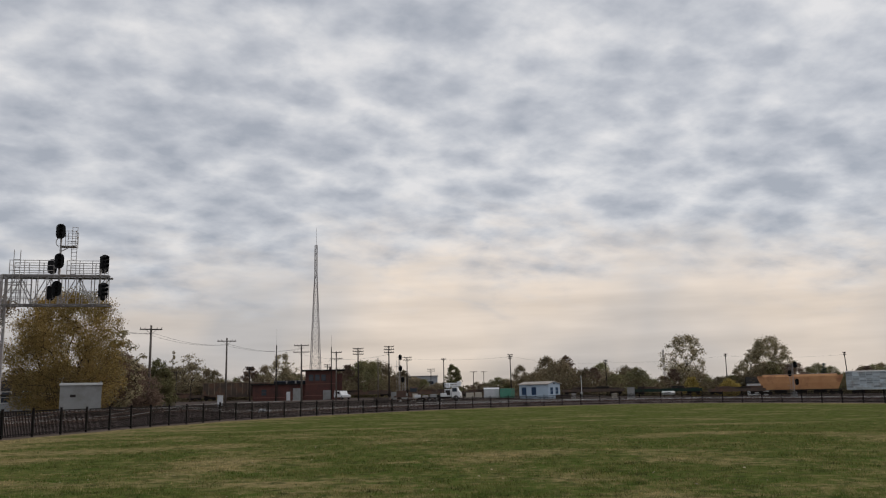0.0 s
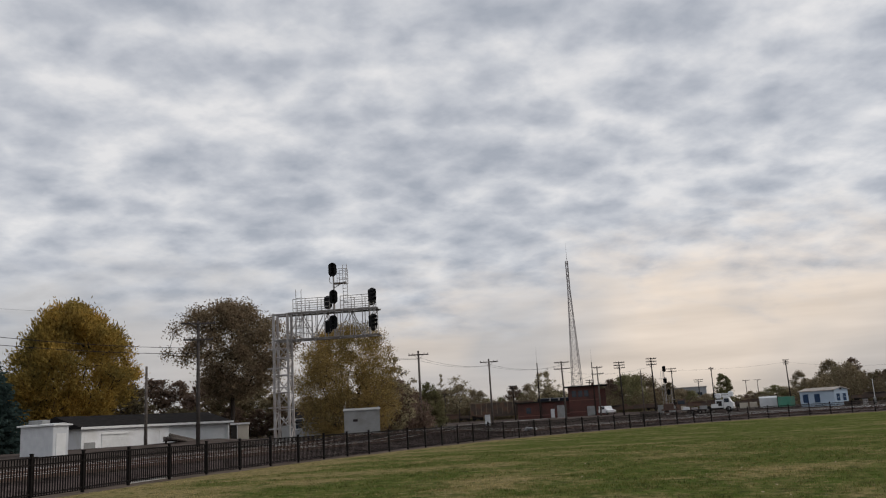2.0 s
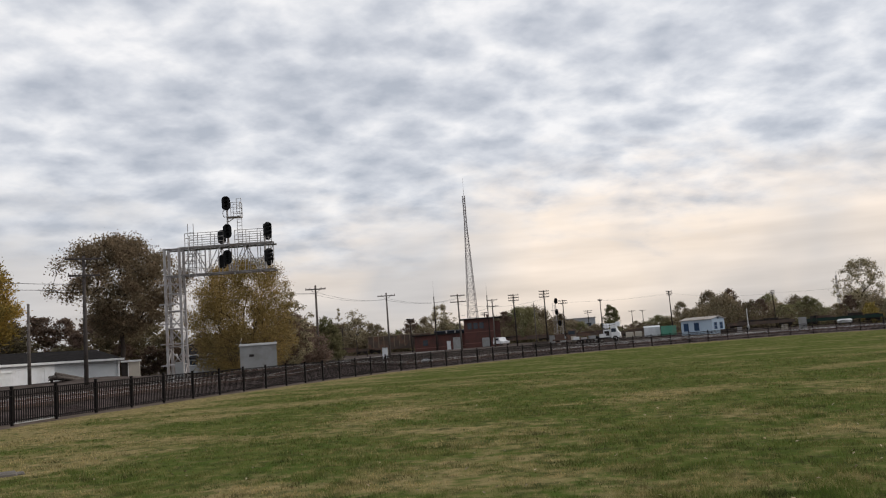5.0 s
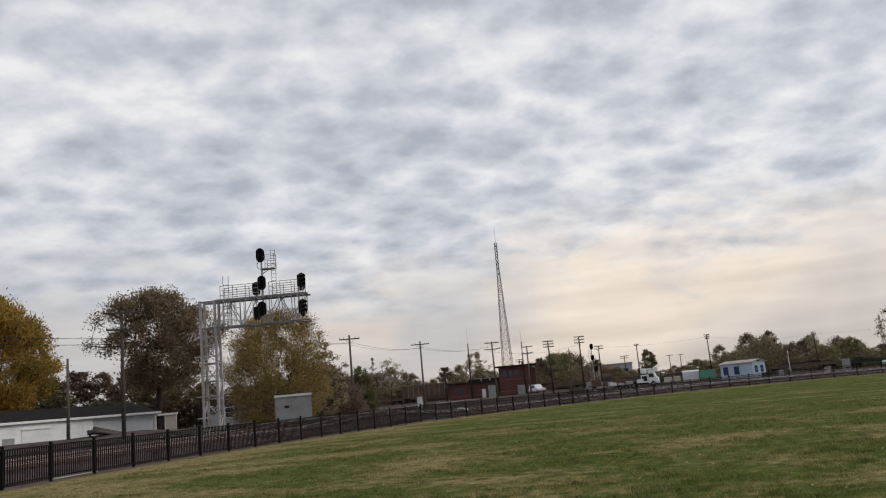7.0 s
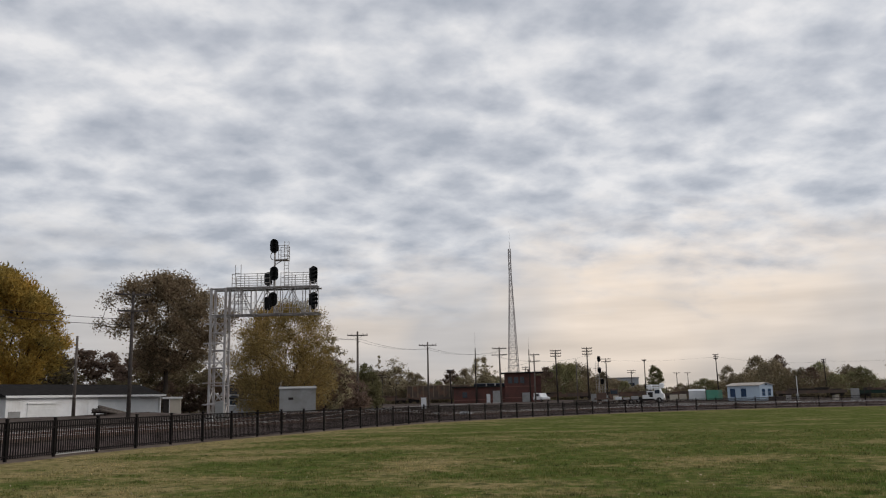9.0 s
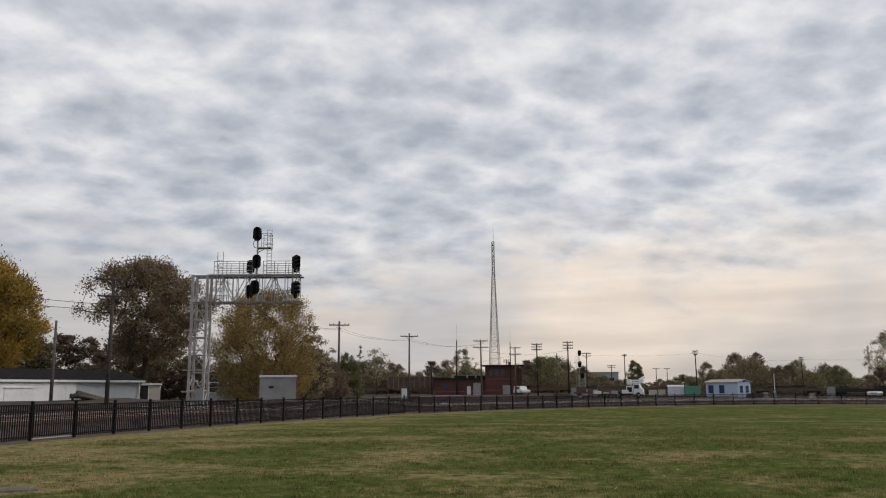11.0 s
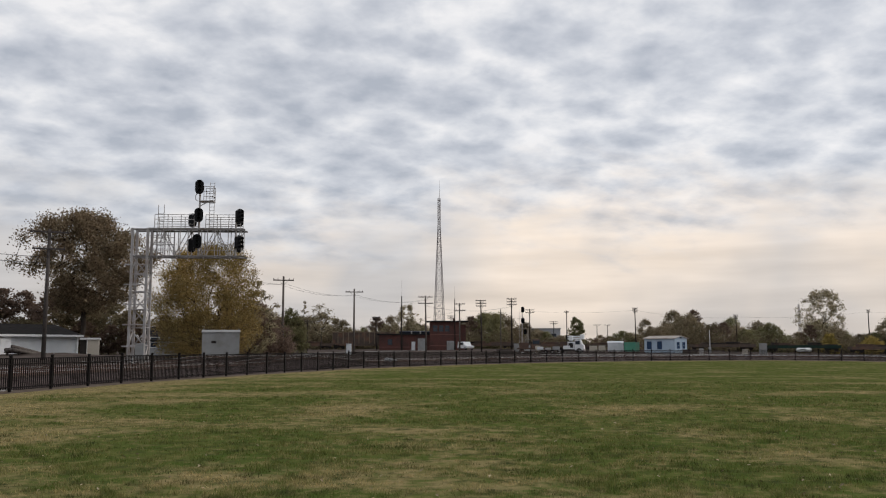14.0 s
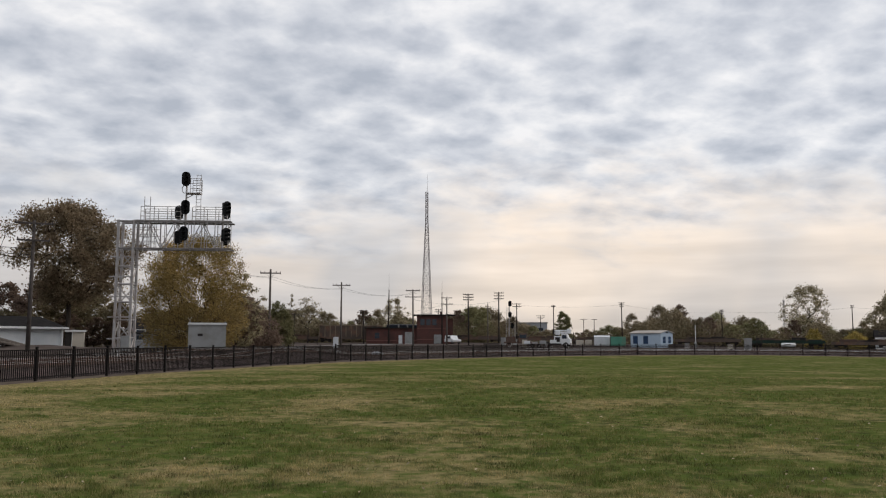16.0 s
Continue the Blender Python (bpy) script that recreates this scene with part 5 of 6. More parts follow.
cabinet(51.3, 60, 0.92, 2.1, CABGREEN, "pale green signal cabinet with a white notice", 51, True, True)
cabinet(49.55, 60, 0.95, 2.2, CABWHITE, "tall white signal cabinet by the crossing", 38)
cabinet(-12.38, 140, 1.15, 1.75, BOXGREY, "grey trackside cabinet beside the yard tracks", -12)
cabinet(10.6, 186, 0.8, 1.9, CABWHITE, "pale cabinet in front of the brick wing", 10)
cabinet(10.0, 186, 1.9, 2.6, BOXGREY, "large grey cabinet in front of the brick wing", 10)


def crossbuck():
    p = at(54.1, 63)
    t = thing("crossbuck_sign", (p.x, p.y, gz(p.x, p.y) - 0.35), 50, "white railway crossbuck sign on a steel post", "sign")
    part("post", Geo().rod((0, 0, -0.1), (0, 0, 4.35), 0.055, None, 8), GALV, t)
    for a in (45, -45):
        m = pose(0, -0.08 - 0.01 * (a > 0), 3.85, 0, a, 0)
        blade = part("blade", Geo().box(-0.62, -0.01, -0.115, 0.62, 0.01, 0.115, None, 0.004), TRIM, t, "white reflective blade", False, m)
        for x0, x1 in ((-0.5, -0.16), (0.16, 0.5)):
            part("lettering_bar", Geo().box(x0, -0.0145, -0.05, x1, -0.0105, 0.05), UNDER, blade, "dark unreadable lettering")
    part("plate", Geo().box(-0.38, -0.1, 3.02, 0.38, -0.08, 3.26), TRIM, t, "small white plate")
    part("signal_case", Geo().box(-0.16, -0.16, 1.5, 0.16, 0.1, 1.85, None, 0.02), GALV, t)


crossbuck()


def marker_post(az, dist, top, r, split, label):
    p = at(az, dist)
    t = thing("marker_post", (p.x, p.y, gz(p.x, p.y)), 0, label, "post")
    part("lower_half", Geo().rod((0, 0, -0.1), (0, 0, split), r, None, 12), TRIM, t, "white lower half", True)
    part("upper_half", Geo().rod((0, 0, split), (0, 0, top - r * 0.5), r * 1.02, None, 12).rod((0, 0, top - r * 0.5), (0, 0, top), r * 1.02, r * 0.4, 12), REDPAINT, t, "red upper half")


marker_post(58.9, 24.2, 1.88, 0.065, 1.25, "red and white cable marker post behind the fence")


def street_lamp(az, dist, top, face):
    p = at(az, dist)
    t = thing("street_lamp", (p.x, p.y, gz(p.x, p.y)), face, "wooden pole with a small street lamp on an arm", "street lamp")
    part("pole", Geo().rod((0, 0, -0.2), (0, 0, top), 0.15, 0.1, 10), WOOD, t)
    part("arm", Geo().rod((0, 0, top - 3.2), (1.2, 0, top - 2.9), 0.03, None, 6), GALV, t)
    part("lantern", Geo().box(1.1, -0.14, -0.08 + top - 2.9, 1.75, 0.14, 0.1 + top - 2.9, None, 0.05), CABWHITE, t, "pale lantern")


street_lamp(60.35, 66, 9.6, 55)


def gate_arm(az, dist, top, label, lean=0.0):
    p = at(az, dist)
    t = thing("crossing_gate", (p.x, p.y, gz(p.x, p.y)), 0, label, "gate")
    part("mechanism", Geo().box(-0.2, -0.3, 0, 0.2, 0.2, 1.0, None, 0.04), BOXGREY, t)
    part("arm", Geo().box(-0.05, -0.36, 0.9, 0.05, -0.31, top, pose(0, 0, 0, 0, lean, 0)), TRIM, t, "raised white gate arm")
    part("counterweight", Geo().box(-0.18, -0.36, 0.35, 0.18, -0.3, 0.75, None, 0.04), BOXGREY, t)


gate_arm(-9.13, 150, 3.85, "raised white crossing gate arm beside the yard tracks")
gate_arm(52.85, 66, 3.4, "raised white crossing gate arm at the road", 8)
gate_arm(56.9, 70, 2.4, "white gate arm at the far side of the road", -6)


def low_house(az, dist, w, h, face, mat, label):
    p = at(az, dist)
    t = thing("house", (p.x, p.y, gz(p.x, p.y)), face, label, "house")
    part("wall", Geo().box(-w / 2, -3, 0, w / 2, 3, h), mat, t)
    part("roof", Geo().prism([(-3.3, h), (3.3, h), (3.3, h + 0.1), (0, h + 1.7), (-3.3, h + 0.1)], -w / 2 - 0.3, w / 2 + 0.3), ROOF, t)
    for x in (-w / 4, w / 4):
        window(t, x, -3.003, 1.0, 0.9, 1.1)


low_house(-20.3, 232, 5, 3.0, -18, WHITEWALL, "pale house at the end of the tree line")
low_house(27.0, 104, 4, 1.7, 26, FARWALL, "low pale shed roof behind the signal bridge")


# ---- brick interlocking tower and wing ----
def brick_tower():
    p = at(8.42, 196)
    z = gz(p.x, p.y)
    t = thing("brick_tower", (p.x, p.y, z), 10, "two-storey dark red brick railway tower with a lower wing", "building")
    w, d, h = 7.2, 5, 6.75
    part("wall", Geo().box(-w / 2, 0, -0.2, w / 2, d, h - 0.2), BRICK, t, "dark red brick wall")
    part("roof", Geo().box(-w / 2 - 0.8, -0.7, h - 0.2, w / 2 + 1.8, d + 0.7, h + 0.05, None, 0.05), ROOF, t, "flat dark overhanging roof")
    for x in (-2.3, -0.9, 0.5):
        window(t, x, -0.003, 4.3, 1.0, 1.4, GLASS, BRICK)
    for zz in (0.9, 3.5):
        part("brick_band", Geo().box(-w / 2 - 0.03, -0.04, zz, w / 2 + 0.03, -0.003, zz + 0.16), MORTAR, t)
    part("door", Geo().box(0.4, -0.05, 0, 2.2, -0.003, 2.1), BOXGREY, t, "weathered grey double door")
    part("side_porch", Geo().box(w / 2, 1.0, -0.2, w / 2 + 1.3, 4.4, 5.9), BRICK, t)
    part("chimney", Geo().box(1.9, 3, h + 0.05, 2.4, 3.5, h + 0.7), BRICK, t)
    q = at(11.15, 197)
    wing = thing("brick_wing", (q.x, q.y, gz(q.x, q.y)), 11, "single-storey red brick wing with a flat dark roof", "building")
    part("wall", Geo().box(-6.1, 0, -0.2, 6.0, 8, 3.55), BRICK, wing, "red brick wall")
    part("roof", Geo().box(-6.6, -0.5, 3.55, 6.0, 8.4, 3.8, None, 0.04), ROOF, wing)
    part("brick_band", Geo().box(-6.13, -0.04, 0.6, 6.0, -0.003, 0.76), MORTAR, wing)
    part("downpipe", Geo().rod((-0.6, -0.1, 0), (-0.6, -0.1, 3.5), 0.06, None, 6), UNDER, wing)
    window(wing, -3.6, -0.003, 1.2, 1.1, 1.3, GLASS, BRICK)
    for x in (1.5, 3.6):
        part("roof_vent", Geo().rod((x, 4, 3.8), (x, 4, 4.5), 0.15, 0.2, 8), GALV, wing)


brick_tower()


# ---- trackside shed, containers and vehicles ----
def blue_shed():
    p, q = at(-4.98, 156), at(-6.93, 150.5)
    place, turn, length = between((p.x, p.y), (q.x, q.y), gz(p.x, p.y))
    t = thing("trackside_shed", place, turn, "pale blue trackside shed with blue windows", "shed")
    d, h = 2.9, 2.5
    part("wall", Geo().prism([(0, -0.1), (d, -0.1), (d, h), (d / 2, h + 0.42), (0, h)], 0, length), PALEBLUE, t)
    part("roof", Geo().prism([(-0.28, h - 0.04), (d / 2, h + 0.42), (d + 0.28, h - 0.04), (d + 0.28, h + 0.06), (d / 2, h + 0.52), (-0.28, h + 0.06)], -0.2, length + 0.25), TANROOF, t, "pale weathered metal roof")
    for x in (1.3, 3.9):
        window(t, x, -0.003, 0.7, 1.05, 1.25, BLUEWIN, BLUEWIN)
    for y in (0.8, 2.1):
        window(t, length + 0.003, y, 0.75, 0.7, 1.15, BLUEWIN, PALEBLUE, 90)
    part("vent", Geo().box(length + 0.003, d / 2 - 0.2, h + 0.02, length + 0.05, d / 2 + 0.2, h + 0.26), UNDER, t)
    me = Geo().box(0, -0.014, -0.012, length, 0.0, 0.012).mesh("siding_board", PALEBLUE)
    for i in range(1, 12):
        part("siding_board", me, None, t, "", False, pose(0, 0, h * i / 12))


blue_shed()


def waste_container(az, dist, w, h, mat, label, lid=False):
    p = at(az, dist)
    t = thing("container", (p.x, p.y, gz(p.x, p.y)), az, label, "container")
    part("body", Geo().box(-w / 2, -1, 0.15, w / 2, 1, h, None, 0.03), mat, t)
    for i in range(7):
        x = -w / 2 + w * (i + 0.5) / 7
        part("rib", Geo().box(x - 0.05, -1.06, 0.2, x + 0.05, -1.0, h - 0.1), mat, t)
    if lid:
        part("lid", Geo().prism([(-1.05, h), (1.05, h), (0.2, h + 0.28), (-0.2, h + 0.28)], -w / 2 - 0.05, w / 2 + 0.05), mat, t)
    for x in (-w / 3, w / 3):
        part("skid", Geo().box(x - 0.1, -0.9, 0, x + 0.1, 0.9, 0.15), UNDER, t)


waste_container(-3.1, 166, 3.0, 1.85, CABWHITE, "weathered white storage container with a peaked lid", True)
waste_container(-4.15, 164, 2.9, 1.9, TEAL, "green steel container beside the white one")
waste_container(-1.62, 168, 1.5, 1.2, TANWALL, "low tan crate beside the containers")
waste_container(-2.2, 168, 1.3, 1.25, TANWALL, "low tan crate beside the containers")


def wheel(parent, x, y, r, name="wheel"):
    w = part(name, Geo().rod((x, y - 0.12, r), (x, y + 0.12, r), r, None, 16), TYRE, parent, "black tyre")
    part("rim", Geo().rod((x, y - 0.13, r), (x, y + 0.13, r), r * 0.55, None, 12), GALV, w)


def bucket_truck():
    p = at(-0.08, 141)
    t = thing("bucket_truck", (p.x, p.y, gz(p.x, p.y)), -8, "white utility bucket truck with a folded boom", "truck")
    part("cab", Geo().prism([(-2.35, 0.55), (-0.9, 0.55), (-0.9, 2.3), (-1.75, 2.3), (-2.05, 1.55), (-2.35, 1.4)], -0.95, 0.95, Matrix.Rotation(math.pi / 2, 4, "Z")), CARWHITE, t)
    part("windscreen", Geo().box(0.94, -1.85, 1.5, 0.965, -1.05, 2.1, Matrix.Rotation(math.pi / 2, 4, "Z")), GLASS, t)
    part("side_window", Geo().box(1.0, -0.965, 1.5, 1.75, -0.955, 2.1), GLASS, t)
    part("side_window", Geo().box(1.0, 0.955, 1.5, 1.75, 0.965, 2.1), GLASS, t)
    part("chassis", Geo().box(-2.6, -0.5, 0.5, 2.3, 0.5, 0.7), UNDER, t)
    for y in (-0.95, 0.6):
        for x in (-2.5, -1.0):
            part("tool_locker", Geo().box(x, y, 0.72, x + 1.1, y + 0.35, 1.05 + 0.25 * (x > -2), None, 0.03), CARWHITE if x > -2 else UNDER, t)
    part("deck", Geo().box(-2.6, -0.95, 0.66, 0.85, 0.95, 0.7), UNDER, t)
    part("turret", Geo().rod((-0.1, 0, 0.7), (-0.1, 0, 2.2), 0.22, 0.18, 10), UNDER, t, "dark boom turret")
    part("lower_boom", Geo().box(-0.4, -0.17, 2.34, 1.9, 0.17, 2.6, None, 0.04), CARWHITE, t)
    part("upper_boom", Geo().box(-0.5, -0.15, 2.7, 2.2, 0.15, 2.92, None, 0.03), CARWHITE, t)
    part("boom_elbow", Geo().box(-0.65, -0.2, 2.3, -0.4, 0.2, 3.1, None, 0.05), UNDER, t)
    part("bucket", Geo().box(1.7, -0.46, 2.35, 2.4, 0.46, 3.15, None, 0.12), CARWHITE, t, "white fibreglass bucket")
    part("bucket", Geo().box(-0.15, -0.62, 2.15, 0.55, 0.2, 2.95, None, 0.12), CARWHITE, t, "white fibreglass bucket")
    part("tool_body", Geo().box(-0.3, -0.9, 0.72, 0.82, 0.9, 1.95, None, 0.05), CARWHITE, t)
    # flat dark sheet on the closed body, painted as a shaded gap
    part("tool_body_door", Geo().box(-0.15, -0.925, 0.95, 0.65, -0.902, 1.75), UNDER, t, "dark panel painting the shade in the locker gap")
    part("bucket_support", Geo().rod((0.2, -0.2, 1.9), (0.2, -0.2, 2.2), 0.08, None, 6), UNDER, t)
    part("bumper", Geo().box(2.3, -0.95, 0.5, 2.42, 0.95, 0.8), GALV, t)
    for x in (-1.6, 1.6):
        for y in (-0.85, 0.85):
            wheel(t, x, y, 0.45)


bucket_truck()


def pickup(az, dist, turn, label):
    p = at(az, dist)
    t = thing("service_van", (p.x, p.y, gz(p.x, p.y)), turn, label, "van")
    part("body", Geo().prism([(-2.5, 0.45), (2.5, 0.45), (2.55, 0.95), (1.2, 1.08), (-2.5, 1.08)], -0.9, 0.9, Matrix.Rotation(-math.pi / 2, 4, "Z")), CARWHITE, t)
    part("cab", Geo().prism([(-2.45, 1.08), (1.2, 1.08), (0.65, 1.85), (-2.35, 1.9)], -0.82, 0.82, Matrix.Rotation(-math.pi / 2, 4, "Z")), CARWHITE, t)
    for y in (-0.835, 0.823):
        for x0, x1 in ((-1.6, -0.7), (-0.6, 0.35)):
            part("side_window", Geo().box(x0, y, 1.2, x1, y + 0.012, 1.7), GLASS, t)
    part("bumper", Geo().box(2.5, -0.9, 0.4, 2.62, 0.9, 0.6), GALV, t)
    for x in (-1.55, 1.6):
        for y in (-0.8, 0.8):
            wheel(t, x, y, 0.36)


pickup(7.02, 190, -58, "white service van parked beside the brick tower")


def pole_stack():
    """Old poles that lie with one end propped on a trestle."""
    a, b = at(35.9, 75), at(33.6, 80)
    place, turn, length = between((a.x, a.y), (b.x, b.y), 0.40)
    t = thing("pole_stack", place, turn, "stack of old grey timber poles propped on a trestle", "timber stack")
    for y, z, r in ((-0.3, 0, 0.15), (0.04, 0.02, 0.16), (0.36, 0, 0.15), (-0.12, 0.26, 0.14)):
        part("timber_pole", Geo().rod((-0.1 + 0.3 * z, y, 0.89 + z), (length, y * 0.8, 0.14 + z * 0.5), r, r * 0.7, 10), WOOD, t, "", True)
    part("trestle", Geo().box(0.35, -0.6, 0.62, 0.55, 0.8, 0.74).box(0.38, -0.5, 0, 0.52, -0.36, 0.62).box(0.38, 0.5, 0, 0.52, 0.64, 0.62), DARKWOOD, t)


pole_stack()


def propane_tank():
    p = at(-14.78, 139)
    t = thing("white_tank", (p.x, p.y, gz(p.x, p.y)), -14, "long white cylindrical tank on short legs", "tank")
    g = Geo()
    for a, b, r0, r1 in ((-1.05, -0.9, 0.14, 0.31), (-0.9, 0.9, 0.31, 0.31), (0.9, 1.05, 0.31, 0.14)):
        g.rod((a, 0, 0.85), (b, 0, 0.85), r0, r1, 16)
    part("vessel", g, TRIM, t, "", True)
    for x in (-0.7, 0.7):
        part("leg", Geo().box(x - 0.06, -0.25, 0, x + 0.06, 0.25, 0.6), UNDER, t)
    part("dark_band", Geo().box(-0.6, -0.32, 0.9, 0.35, -0.305, 0.98), UNDER, t, "dark unreadable lettering")


propane_tank()


def mast_signal(az, dist, top, heads, label):
    p = at(az, dist)
    z = gz(p.x, p.y)
    t = thing("signal_mast", (p.x, p.y, z), az, label, "signal")
    h = top - z
    part("mast", Geo().rod((0, 0, -0.1), (0, 0, h - 0.3), 0.08, 0.07, 8), GALV, t)
    for k, (x, drop) in enumerate(heads):
        signal_head(t, pose(x, -0.1, h - drop))
    g = Geo()
    for x in (-0.55, -0.2):
        g.rod((x, 0.2, 0), (x, 0.2, h - 1), 0.025, None, 4)
    for i in range(int(h * 2.5)):
        g.rod((-0.55, 0.2, 0.4 * i), (-0.2, 0.2, 0.4 * i), 0.018, None, 4)
    part("ladder", g, GALV, t)
    part("base_case", Geo().box(-0.4, -0.3, 0, 0.4, 0.4, 1.3, None, 0.04), BOXGREY, t)
    for dz in (1.6, 3.4):
        part("platform", Geo().box(-0.9, -0.3, h - dz - 0.6, 0.5, 0.6, h - dz - 0.55), GALV, t)


mast_signal(3.12, 150, 8.3, [(0.1, 0.55), (0.1, 2.5)], "silver signal mast with two black heads and a ladder")
mast_signal(2.75, 158, 4.7, [(-0.5, 0.8)], "short silver signal mast beside the taller one")
mast_signal(-22.45, 150, 5.4, [(0.45, 0.6), (-0.5, 2.0), (0.5, 3.4)], "silver signal mast with black heads in front of the freight cars")


def dwarf_signal():
    p = at(18.9, 112)
    t = thing("dwarf_signal", p, 18, "low black dwarf signal beside the track", "signal")
    part("post", Geo().rod((0, 0, -0.1), (0, 0, 0.7), 0.07, None, 8), GALV, t)
    signal_head(t, pose(0, 0, 1.2))


dwarf_signal()


def small_box(name, az, dist, w, d, h, mat, label, category, face=0.0, z=None):
    p = at(az, dist)
    t = thing(name, (p.x, p.y, gz(p.x, p.y) if z is None else z), face, label, category)
    part("body", Geo().box(-w / 2, -d / 2, 0, w / 2, d / 2, h, None, min(w, d, h) * 0.12), mat, t)
    part("lid", Geo().box(-w / 2 - 0.03, -d / 2 - 0.03, h, w / 2 + 0.03, d / 2 + 0.03, h + 0.05), mat, t)
    return t


small_box("marker_box", 15.0, 118, 0.75, 0.5, 1.45, CABWHITE, "small white trackside marker box", "box", 15)

# ---- freight cars ----
def bogie(parent, x):
    b = part("bogie", Geo().box(x - 1.3, -1.0, 0.35, x + 1.3, -0.85, 0.75, None, 0.05).box(x - 1.3, 0.85, 0.35, x + 1.3, 1.0, 0.75, None, 0.05).box(x - 0.2, -0.9, 0.4, x + 0.2, 0.9, 0.8), UNDER, parent)
    for dx in (-0.85, 0.85):
        part("wheelset", Geo().rod((x + dx, -0.82, 0.46), (x + dx, -0.7, 0.46), 0.46, None, 14).rod((x + dx, 0.7, 0.46), (x + dx, 0.82, 0.46), 0.46, None, 14).rod((x + dx, -0.8, 0.46), (x + dx, 0.8, 0.46), 0.08, None, 6), UNDER, b)


def rail_height(az, dist):
    p = at(az, dist)
    return gz(p.x, p.y) + 0.25


def freight_car(name, az, dist, face, label, lift=0.0):
    p = at(az, dist)
    return thing(name, (p.x, p.y, rail_height(az, dist) + lift), face, label, "freight car", "freight cars")


def hopper_car(az, dist, face, length=15.5):
    t = freight_car("hopper_car", az, dist, face, "rusty brown open hopper car with upright ribs")
    half = length / 2
    out_l = [(-half, 1.3), (-half + 2.2, 0.75), (half - 2.2, 0.75), (half, 1.3), (half, 4.1), (-half, 4.1)]
    g = Geo()
    n = len(out_l)
    g.add([(x, -1.5, z) for x, z in out_l] + [(x, 1.5, z) for x, z in out_l], [tuple(range(n)), tuple(range(2 * n - 1, n - 1, -1))] + [(i, (i + 1) % n, n + (i + 1) % n, n + i) for i in range(n)])
    part("body", g, HOPPER, t)
    part("top_rail", Geo().box(-half, -1.62, 3.98, half, -1.5, 4.15), HOPPER_RIB, t)
    me = Geo().box(-0.07, -1.62, 1.25, 0.07, -1.5, 3.98).mesh("rib", HOPPER_RIB)
    for i in range(13):
        part("rib", me, None, t, "", False, pose(-half + 0.1 + (length - 0.2) * i / 12, 0, 0))
    part("underframe", Geo().box(-half - 0.4, -0.3, 0.8, half + 0.4, 0.3, 1.1), UNDER, t)
    for x in (-half + 1.6, half - 1.6):
        bogie(t, x)


def box_car(az, dist, face, length=17, graffiti=True):
    t = freight_car("box_car", az, dist, face, "dark blue-black freight car with pale spray-painted scrawl")
    half = length / 2
    part("body", Geo().box(-half, -1.5, 1.05, half, 1.5, 4.2, None, 0.06), NAVY, t)
    part("roof", Geo().prism([(-1.55, 4.2), (1.55, 4.2), (0, 4.38)], -half, half), NAVY, t)
    me = Geo().box(-0.05, -1.57, 1.1, 0.05, -1.5, 4.15).mesh("rib", NAVY)
    for i in range(15):
        part("rib", me, None, t, "", False, pose(-half + 0.1 + (length - 0.2) * i / 14, 0, 0))
    rng = random.Random(3)
    if graffiti:
        x = -half + 1.5
        while x < half - 1.5:
            w = rng.uniform(0.25, 0.6)
            part("scrawl", Geo().box(x, -1.592, 1.6, x + w, -1.574, 1.6 + rng.uniform(0.4, 1.0), pose(0, 0, 0)), GRAFFITI, t, "pale spray-painted scrawl")
            x += w + rng.uniform(0.1, 0.5)
    part("underframe", Geo().box(-half - 0.4, -1.2, 0.85, half + 0.4, 1.2, 1.05), UNDER, t)
    for x in (-half + 1.8, half - 1.8):
        bogie(t, x)


def covered_hopper(az, dist, face, length=17.5):
    t = freight_car("covered_hopper", az, dist, face, "faded orange covered hopper car with rust streaks")
    half = length / 2
    ring = [(-1.55, 1.2), (1.55, 1.2), (1.6, 2.6), (1.45, 4.0), (0.9, 4.5), (-0.9, 4.5), (-1.45, 4.0), (-1.6, 2.6)]
    part("body", Geo().prism(ring, -half + 1.1, half - 1.1), ORANGE, t)
    for s in (-1, 1):
        g = Geo()
        g.add([(s * (half - 1.1), -1.5, 1.2), (s * (half - 1.1), 1.5, 1.2), (s * (half - 1.1), 1.4, 4.2), (s * (half - 1.1), -1.4, 4.2), (s * half, -1.4, 3.7), (s * half, 1.4, 3.7), (s * half, 1.3, 4.25), (s * half, -1.3, 4.25)],
              [(0, 1, 2, 3), (0, 1, 5, 4), (4, 5, 6, 7), (3, 2, 6, 7), (0, 4, 7, 3), (1, 2, 6, 5)])
        part("end_slope", g, ORANGE, t)
    me = Geo().box(-0.045, -1.64, 1.2, 0.045, -1.56, 3.4).mesh("seam", ORANGE)
    for i in range(1, 4):
        part("seam", me, None, t, "", False, pose(-half + length * i / 4, 0, 0))
    part("roof_walk", Geo().box(-half + 1, -0.35, 4.52, half - 1, 0.35, 4.58), GALV, t)
    for x in (-4, 0, 4):
        part("hopper_chute", Geo().prism([(-1.3, 1.2), (1.3, 1.2), (0.4, 0.4), (-0.4, 0.4)], x - 1.3, x + 1.3), UNDER, t)
    part("underframe", Geo().box(-half - 0.4, -1.5, 1.0, half + 0.4, 1.5, 1.2), UNDER, t)
    for x in (-half + 1.6, half - 1.6):
        bogie(t, x)


